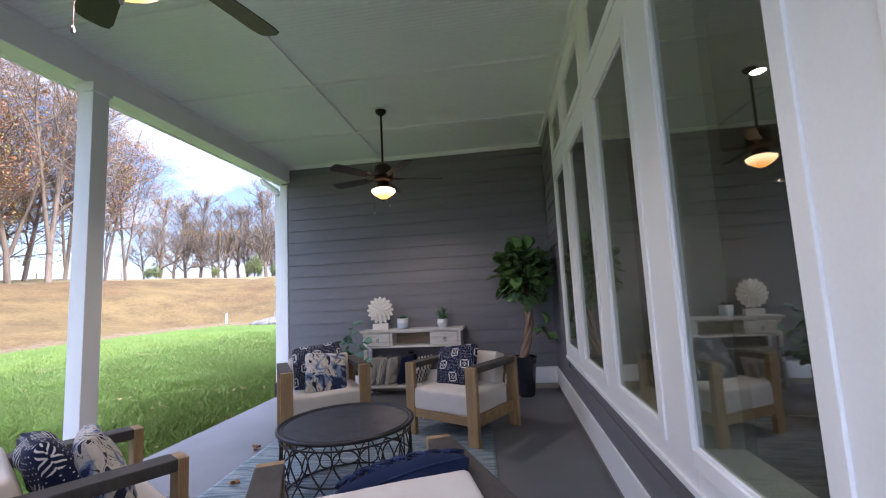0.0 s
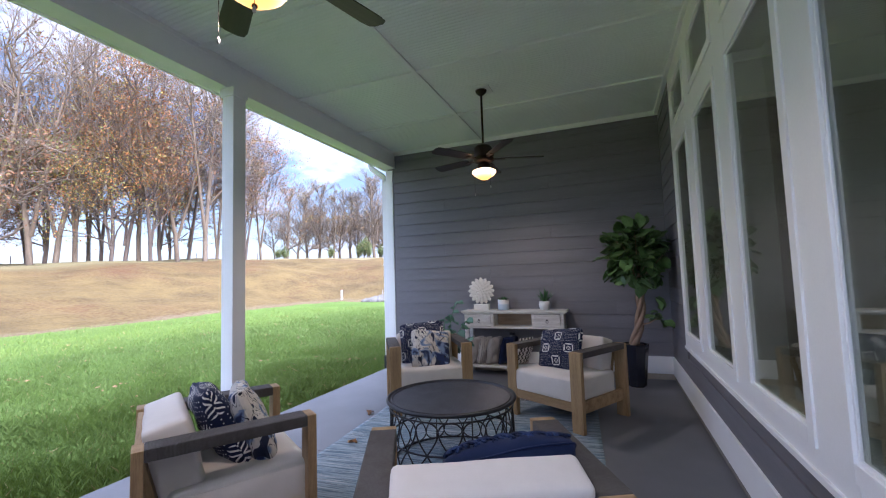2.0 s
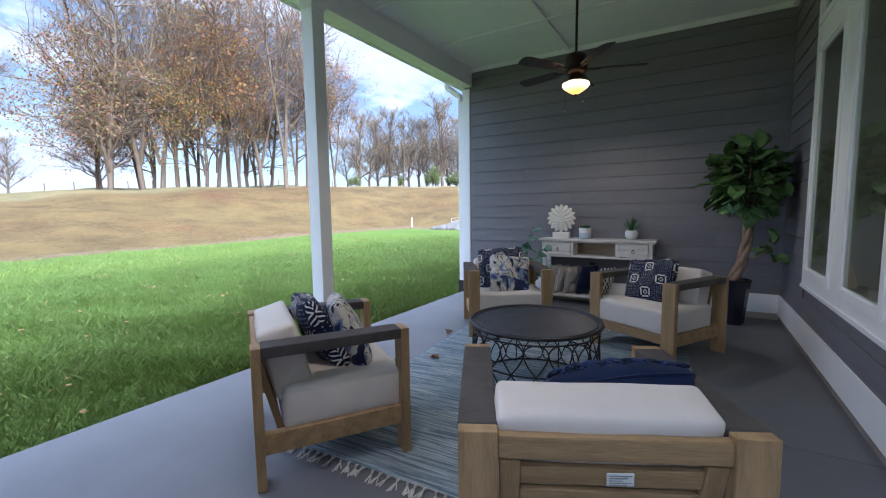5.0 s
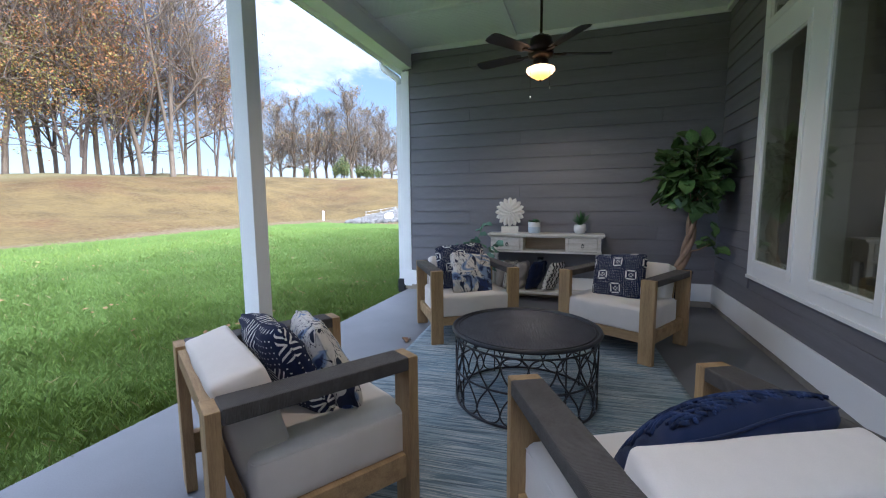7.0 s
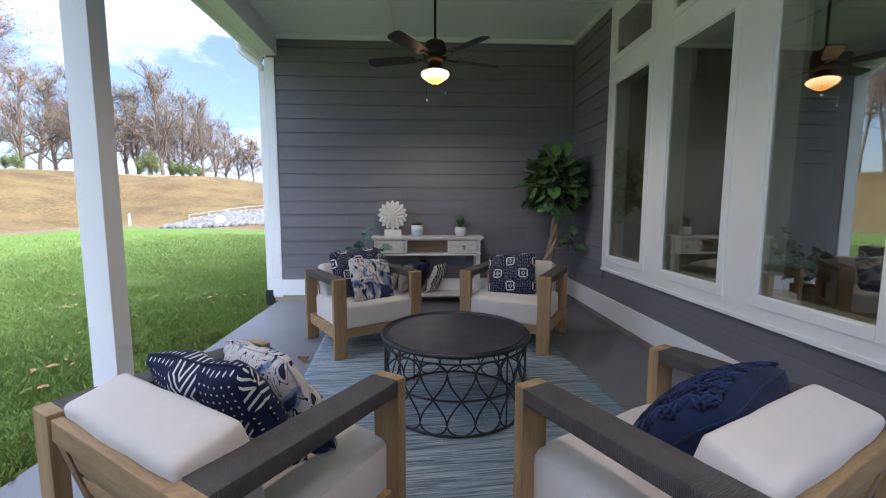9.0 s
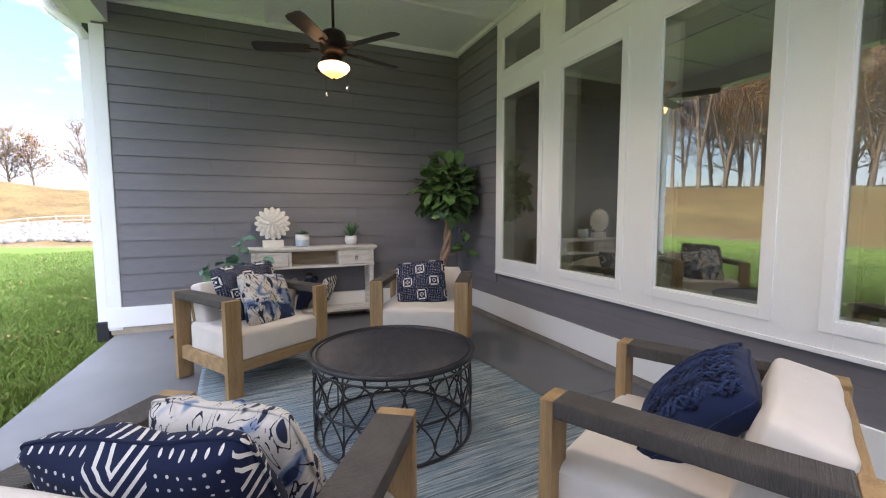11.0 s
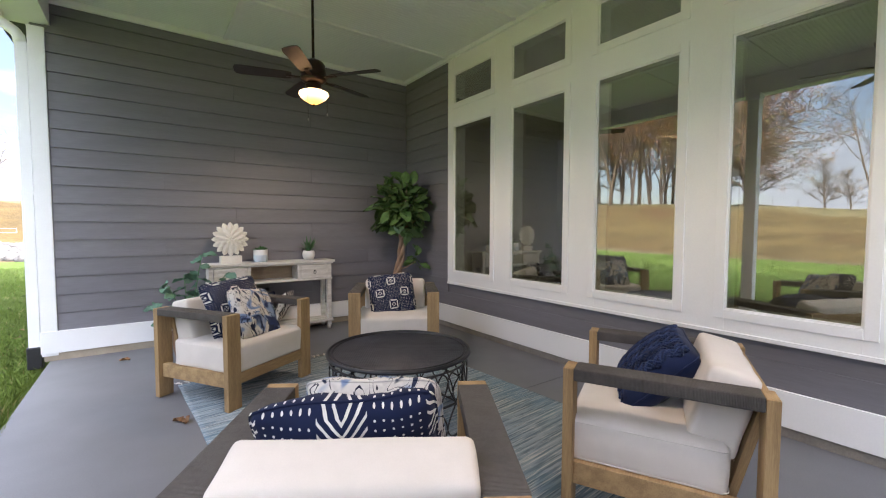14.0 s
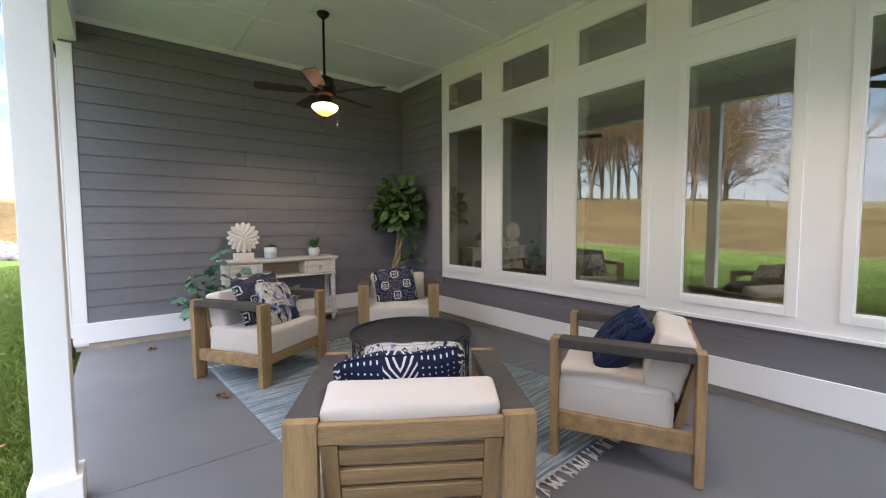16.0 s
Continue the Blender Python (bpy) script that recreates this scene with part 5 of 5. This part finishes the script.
class Wood:
    """Collects tapered branches and leaves for one tree."""

    def __init__(self, seed):
        self.r = random.Random(seed)
        self.v, self.f, self.lv, self.lf, self.tips = [], [], [], [], []

    def limb(self, pts, r0, r1, k):
        base = None
        for i, p in enumerate(pts):
            d = (pts[min(i + 1, len(pts) - 1)] - pts[max(i - 1, 0)]).normalized()
            s = d.cross(Vector((0.3, 0.9, 0.1))).normalized()
            t = s.cross(d)
            rad = r0 + (r1 - r0) * i / (len(pts) - 1)
            start = len(self.v)
            for j in range(k):
                a = 2 * math.pi * j / k
                self.v.append(p + (s * math.cos(a) + t * math.sin(a)) * rad)
            if base is not None:
                for j in range(k):
                    self.f.append((base + j, base + (j + 1) % k, start + (j + 1) % k, start + j))
            base = start

    def grow(self, p, d, length, rad, depth, up=0.12, counts=(11, 6, 5), bare=0.35):
        r = self.r
        n = 7 if depth == 0 else 4
        pts, q, dd = [p.copy()], p.copy(), d.copy()
        for i in range(n):
            dd = (dd + Vector((r.gauss(0, 1), r.gauss(0, 1), r.gauss(0, 1))) * (0.05 if depth == 0 else 0.16) + Vector((0, 0, up if depth else 0.05))).normalized()
            q = q + dd * (length / n)
            pts.append(q.copy())
        self.limb(pts, rad, rad * (0.22 if depth == 0 else 0.35), (7, 5, 4, 3)[depth])
        if depth == 1:
            self.bough = r.random()
        if depth == 3:
            self.tips.append((pts[-1], dd, self.bough))
            return
        for i in range(counts[depth]):
            f = r.uniform(bare if depth == 0 else 0.25, 1.0)
            x = f * n
            a = pts[int(min(x, n - 0.001))].lerp(pts[min(int(x) + 1, n)], x % 1)
            axis = Vector((r.gauss(0, 1), r.gauss(0, 1), r.gauss(0, 0.35))).normalized()
            out_ = (dd * r.uniform(0.35, 0.9) + axis * r.uniform(0.7, 1.1) + Vector((0, 0, 0.25))).normalized()
            ln = length * (r.uniform(0.26, 0.46) * (1.25 - 0.7 * (f - bare) / (1 - bare)) if depth == 0 else r.uniform(0.35, 0.6))
            self.grow(a, out_, ln, rad * (0.42 if depth == 0 else 0.55) * (1.1 - 0.5 * f), depth + 1, up, counts, bare)

    def leaves(self, share, per, size, spread):
        r = self.r
        crest = max(p.z for p, d, b in self.tips)
        for p, d, b in self.tips:
            # the tops have shed first
            lush = share * min(1.25, 1.75 - 1.5 * p.z / crest)
            if b > lush or r.random() > 0.8:
                continue
            for i in range(per):
                c = p + Vector((r.gauss(0, spread), r.gauss(0, spread), r.gauss(0, spread)))
                a = Vector((r.gauss(0, 1), r.gauss(0, 1), r.gauss(0, 1))).normalized()
                b = a.cross(Vector((r.gauss(0, 1), r.gauss(0, 1), r.gauss(0, 1)))).normalized()
                s = size * r.uniform(0.5, 1.2)
                k = len(self.lv)
                self.lv += [c + a * s, c + b * s * 0.6, c - a * s, c - b * s * 0.6]
                self.lf.append((k, k + 1, k + 2, k + 3))


def make_tree(label, seed, height, rad, bark, leaf=None, share=0.0, per=5, size=0.14, spread=0.35, counts=(13, 6, 5), bare=0.34, up=0.12, lean=(0, 0), m=None, group="", category="tree", leaders=0):
    w = Wood(seed)
    w.grow(Vector((0, 0, -0.4)), Vector((lean[0], lean[1], 1)).normalized(), height, rad, 0, up, counts, bare)
    for k in range(leaders):
        # further leaders that part from the stem near the ground
        a = w.r.uniform(0, 6.3)
        d = Vector((0.17 * math.cos(a), 0.17 * math.sin(a), 1)).normalized()
        w.grow(Vector((0, 0, height * w.r.uniform(0.02, 0.12))), d, height * w.r.uniform(0.66, 0.88), rad * 0.68, 0, up, counts, bare)
    ob = thing("tree", label, category, m, group)
    part("trunk", raw_mesh("trunk", [tuple(p) for p in w.v], w.f, bark, True), bark, ob)
    if leaf:
        w.leaves(share, per, size, spread)
        part("crown", raw_mesh("crown", [tuple(p) for p in w.lv], w.lf, leaf), leaf, ob)
    return ob


def standing(az, r, turn=0, s=1.0):
    return Matrix.Translation(polar(az, r)) @ pose(0, 0, 0, 0, 0, turn) @ Matrix.Diagonal((s, s, s, 1))


GT, GF = "autumn trees on the bank", "bare trees far across the field"
t_maroon = make_tree("broad autumn tree with maroon and green leaves on the bank", 3, 16.5, 0.25, PALEBARK, MAROON, 0.95, 12, 0.105, 0.34, (22, 7, 5), 0.10, -0.04, leaders=1, m=standing(69.9, 47), group=GT)
t_bare = make_tree("tall nearly bare pale-barked tree on the bank", 5, 21.5, 0.24, PALEBARK, OLIVE, 0.10, 4, 0.11, 0.3, (17, 6, 5), 0.22, 0.12, leaders=1, m=standing(67.0, 48), group=GT)
t_rust = make_tree("tall autumn tree with sparse rust-coloured leaves", 8, 19.5, 0.20, DARKBARK, RUST, 0.78, 14, 0.10, 0.36, (18, 6, 5), 0.14, 0.03, leaders=1, m=standing(59.6, 50), group=GT)
t_orange = make_tree("tall autumn tree with orange-brown leaves on the bank", 11, 20.5, 0.22, PALEBARK, ORANGE, 0.72, 14, 0.10, 0.36, (18, 6, 5), 0.16, 0.05, leaders=1, m=standing(63.7, 50), group=GT)
t_olive = make_tree("autumn tree with olive and brown leaves on the bank", 14, 14.0, 0.19, DARKBARK, OLIVE, 0.7, 11, 0.10, 0.34, (20, 6, 5), 0.08, 0.0, leaders=1, m=standing(66.0, 54), group=GT)
for src, az, r, turn, s in ((t_bare, 69.8, 52, 80, 0.88), (t_maroon, 70.6, 58, 130, 0.62), (t_bare, 65.2, 49, 200, 0.98), (t_rust, 61.6, 56, 60, 0.96), (t_olive, 60.8, 48, 40, 0.95),
                            (t_orange, 58.3, 52, 140, 1.0), (t_rust, 57.2, 48, 230, 0.92), (t_olive, 56.3, 55, 190, 1.05), (t_bare, 54.6, 50, 20, 0.98), (t_rust, 53.6, 54, 310, 0.95),
                            (t_bare, 51.8, 47, 280, 1.02), (t_orange, 50.6, 53, 250, 0.86), (t_bare, 49.2, 50, 120, 0.86), (t_rust, 47.4, 56, 10, 0.80), (t_bare, 45.6, 60, 330, 0.70),
                            (t_olive, 70.9, 58, 300, 0.85), (t_rust, 67.2, 60, 170, 0.85), (t_bare, 62.6, 62, 300, 0.9), (t_bare, 80.5, 52, 45, 0.62), (t_bare, 86.5, 70, 145, 0.6), (t_olive, 55.4, 62, 90, 0.9)):
    copy_thing(src, Matrix.Translation(polar(az, r)) @ pose(0, 0, 0, 0, 0, turn) @ Matrix.Diagonal((s, s, s, 1)))
far_a = make_tree("bare brown tree far across the field", 21, 16.0, 0.34, FARBARK, ORANGE, 0.22, 3, 0.14, 0.4, (26, 8, 6), 0.10, 0.10, m=standing(38.5, 96), group=GF)
far_b = make_tree("bare brown tree far across the field", 24, 14.5, 0.32, FARBARK, OLIVE, 0.18, 3, 0.14, 0.4, (26, 8, 6), 0.08, 0.05, m=standing(35.8, 100), group=GF)
for i in range(21):
    az = (42.5, 41.2, 40.0, 37.2, 36.6, 34.4, 33.4, 32.2, 31.2, 30.4, 29.3, 28.4, 27.2, 26.0, 24.8, 44.0, 77.5, 79.5, 23.4, 17.5, 15.0)[i]
    src = (far_a, far_b)[i % 2]
    s = (0.9, 0.95, 1.0, 0.92, 0.8, 1.0, 0.92, 0.86, 1.08, 1.12, 1.0, 1.02, 0.85, 0.8, 0.72, 0.75, 0.5, 0.45, 0.6, 0.9, 0.9)[i]
    copy_thing(src, Matrix.Translation(polar(az, 92 + 7 * (i % 4))) @ pose(0, 0, 0, 0, 0, 67 * i) @ Matrix.Diagonal((s, s, s, 1)))
shrub = make_tree("dark green cedar shrub at the field edge", 31, 3.6, 0.10, DARKBARK, CEDAR, 0.75, 9, 0.11, 0.30, (24, 6, 4), 0.02, 0.22, m=standing(32.6, 84), group="cedar shrubs at the field edge", category="shrub")
for az, r, s, flat in ((28.6, 82, 0.9, 0.75), (29.3, 84, 1.05, 0.7), (30.2, 86, 0.75, 1.0), (42.8, 84, 0.8, 0.8), (37.0, 88, 0.6, 1.1), (33.3, 90, 0.85, 0.9), (27.7, 84, 0.7, 0.9), (43.6, 86, 0.6, 0.9), (31.9, 83, 0.7, 1.2)):
    copy_thing(shrub, Matrix.Translation(polar(az, r)) @ pose(0, 0, 0, 0, 0, az * 31) @ Matrix.Diagonal((s * 0.95, s * 0.85, s * flat * 0.85, 1)))
make_tree("dense rust-coloured tree far across the field", 37, 9.0, 0.2, FARBARK, MAROON, 0.8, 7, 0.2, 0.6, (20, 7, 4), 0.1, 0.1, m=standing(21.8, 104), group=GF)

# ---- gravel basin, rail, stake ----
GALV = material("weathered_rail_paint", (0.34, 0.335, 0.32), (0.26, 0.255, 0.245), 0.6, scale=3, fine=20)
ROCK = material("pale_riprap", (0.14, 0.128, 0.108), (0.08, 0.072, 0.06), 0.9, scale=2, fine=12, bump=0.5)
rnd = random.Random(77)
rv, rf = [], []
cube = [(-1, -1, -1), (1, -1, -1), (1, 1, -1), (-1, 1, -1), (-0.7, -0.7, 1), (0.7, -0.7, 1), (0.7, 0.7, 1), (-0.7, 0.7, 1)]
quads = [(0, 3, 2, 1), (4, 5, 6, 7), (0, 1, 5, 4), (1, 2, 6, 5), (2, 3, 7, 6), (3, 0, 4, 7)]
for i in range(2600):
    az = rnd.uniform(12, 32.5)
    f = rnd.random()
    r = 26.6 + 0.30 * (az - 20) + f * (4.2 * min(1, (33 - az) / 7))
    s = rnd.uniform(0.07, 0.24)
    c = polar(az, r, 0.03)
    k = len(rv)
    rot = Euler((rnd.uniform(-0.5, 0.5), rnd.uniform(-0.5, 0.5), rnd.uniform(0, 6))).to_matrix()
    rv += [tuple(c + rot @ Vector((x * s * rnd.uniform(0.7, 1.2), y * s * rnd.uniform(0.7, 1.2), z * s * 0.55))) for x, y, z in cube]
    rf += [tuple(k + q for q in fc) for fc in quads]
riprap = new("riprap", raw_mesh("riprap", rv, rf, ROCK))
tagged(riprap, "pale broken stone lining a drainage basin beside the lawn", "gravel", kind="stuff")
rail = thing("basin_fence", "low white rail fence round the drainage basin", "fence", pose(0, 0, 0))
pts = [polar(az, 31.8, 0.0) for az in np.linspace(30.0, 14.0, 9)]
for a, b in zip(pts, pts[1:]):
    for h in (0.16, 0.38):
        part("rail", tube(bmesh.new(), [a + Vector((0, 0, h)), b + Vector((0, 0, h))], 0.016, 6), GALV, rail)
for a in pts:
    part("fence_post", tube(bmesh.new(), [a - Vector((0, 0, 0.2)), a + Vector((0, 0, 0.42))], 0.022, 6), GALV, rail)
boulder = thing("boulder", "large white boulder on the drainage basin edge", "rock", Matrix.Translation(polar(26.9, 29.5, 0.16)))
bm = bmesh.new()
bmesh.ops.create_icosphere(bm, subdivisions=2, radius=0.36)
for v in bm.verts:
    v.co *= 1 + 0.25 * noise.noise(v.co * 4)
part("stone", bm, WHITE, boulder)
st = polar(35.5, 32.6)
stake = thing("marker_stake", "white wooden marker stake on the bank", "stake", Matrix.Translation(st))
part("stake_shaft", boxm(-0.06, 0.06, -0.03, 0.03, -0.15, 0.80, 0.01), WHITE, stake)
part("stake_cap", boxm(-0.062, 0.062, -0.032, 0.032, 0.72, 0.802, 0.01), DRYLEAF, stake, "rust coloured painted tip")
fence = thing("field_fence", "weathered wire fence posts along the bank top", "fence", pose(0, 0, 0))
for i, az in enumerate(np.linspace(75, 46, 14)):
    c = polar(az, 66)
    part("fence_post", tube(bmesh.new(), [c - Vector((0, 0, 0.3)), c + Vector((0, 0, 1.0))], 0.045, 6), DARKBARK, fence)

# ---- lawn blades ----
def grass_material():
    m = bpy.data.materials.new("grass_blades")
    m.use_nodes = True
    nt = m.node_tree
    p = nt.nodes["Principled BSDF"]
    g = nt.nodes.new("ShaderNodeNewGeometry")
    r = Ex(nt, g.outputs["Random Per Island"])
    co = nt.nodes.new("ShaderNodeTexCoord").outputs["Object"]
    patch = noise_ex(nt, co, 0.7, 4, 0.6).smooth(0.35, 0.65)
    col = mix_colour(nt, r.smooth(0.1, 0.9), (0.100, 0.150, 0.022), (0.140, 0.194, 0.031))
    col = mix_colour(nt, patch * 0.45, col, (0.130, 0.168, 0.042))
    col = mix_colour(nt, r.gt(0.985), col, (0.30, 0.24, 0.11))
    nt.links.new(col, p.inputs["Base Color"])
    p.inputs["Roughness"].default_value = 0.6
    p.inputs["Specular IOR Level"].default_value = 0.3
    return m


gr = np.random.RandomState(5)
NB = 380000
dx = np.minimum(gr.exponential(3.6, NB), 17.5) + gr.uniform(-0.03, 0.05, NB)
gx = XE - 0.02 - np.abs(dx)
gy = gr.uniform(-3.5, 21, NB)
keep = (gr.uniform(0, 1, NB) < np.clip(1.25 - (gy - 6) / 16, 0.25, 1))
gx, gy = gx[keep], gy[keep]
nb = len(gx)
dist = np.hypot(gx + 3.0, gy - 0.7)
rr_ = np.hypot(gx - C0.x, gy - C0.y)
gz = -0.07 - 0.05 * np.minimum(1, rr_ / 8) - 0.01
hgt = (0.045 + 0.055 * gr.uniform(0, 1, nb) ** 1.5) * (1 + 0.25 * np.sin(gx * 2.1 + 3 * np.sin(gy * 1.3)))
hgt = np.where(gx > XE - 0.16, hgt * 1.35, hgt)
wid = 0.0018 + 0.00038 * np.maximum(0, dist - 2)
ang = gr.uniform(0, 2 * np.pi, nb)
lean = gr.normal(0, 0.55, nb) * hgt
la = gr.uniform(0, 2 * np.pi, nb)
bx, by = np.cos(ang) * wid, np.sin(ang) * wid
mx_, my_ = gx + np.cos(la) * lean * 0.4, gy + np.sin(la) * lean * 0.4
tx, ty = gx + np.cos(la) * lean, gy + np.sin(la) * lean
tx = np.minimum(tx, XE + 0.03)
V = np.stack([np.stack([gx - bx, gy - by, gz], 1), np.stack([gx + bx, gy + by, gz], 1),
              np.stack([mx_ + bx * 0.8, my_ + by * 0.8, gz + hgt * 0.6], 1), np.stack([tx, ty, gz + hgt], 1)], 1).reshape(-1, 3)
F = np.arange(nb * 4).reshape(-1, 4)
lawn = new("lawn_grass", raw_mesh("lawn_grass", V, F, grass_material()))
tagged(lawn, "short green lawn grass beside the porch slab", "grass", kind="stuff")
rnd = random.Random(9)
lv, lf = [], []
for i in range(260):
    x, y = XE - 0.2 - rnd.expovariate(0.22), rnd.uniform(-1, 20)
    if rnd.random() < 0.6:
        x, y = XE - 1.2 - 2.2 * rnd.randint(0, 5) + rnd.gauss(0, 0.16), 1.5 + 2.6 * rnd.randint(0, 5) + rnd.gauss(0, 0.16)
    s, a, z = rnd.uniform(0.025, 0.05), rnd.uniform(0, 6.3), -0.045 + rnd.uniform(-0.01, 0.015)
    if x > XE - 0.1 or x < -18:
        continue
    k = len(lv)
    for q in range(6):
        ra = s * (1.0 if q % 3 == 0 else 0.55)
        lv.append((x + ra * math.cos(a + q * math.pi / 3), y + ra * math.sin(a + q * math.pi / 3), z + rnd.uniform(-0.006, 0.014)))
    lf.append(tuple(range(k, k + 6)))
litter = new("leaf_litter", raw_mesh("leaf_litter", lv, lf, DRYLEAF))
tagged(litter, "scattered dry brown leaves lying on the lawn", "leaves", kind="stuff")
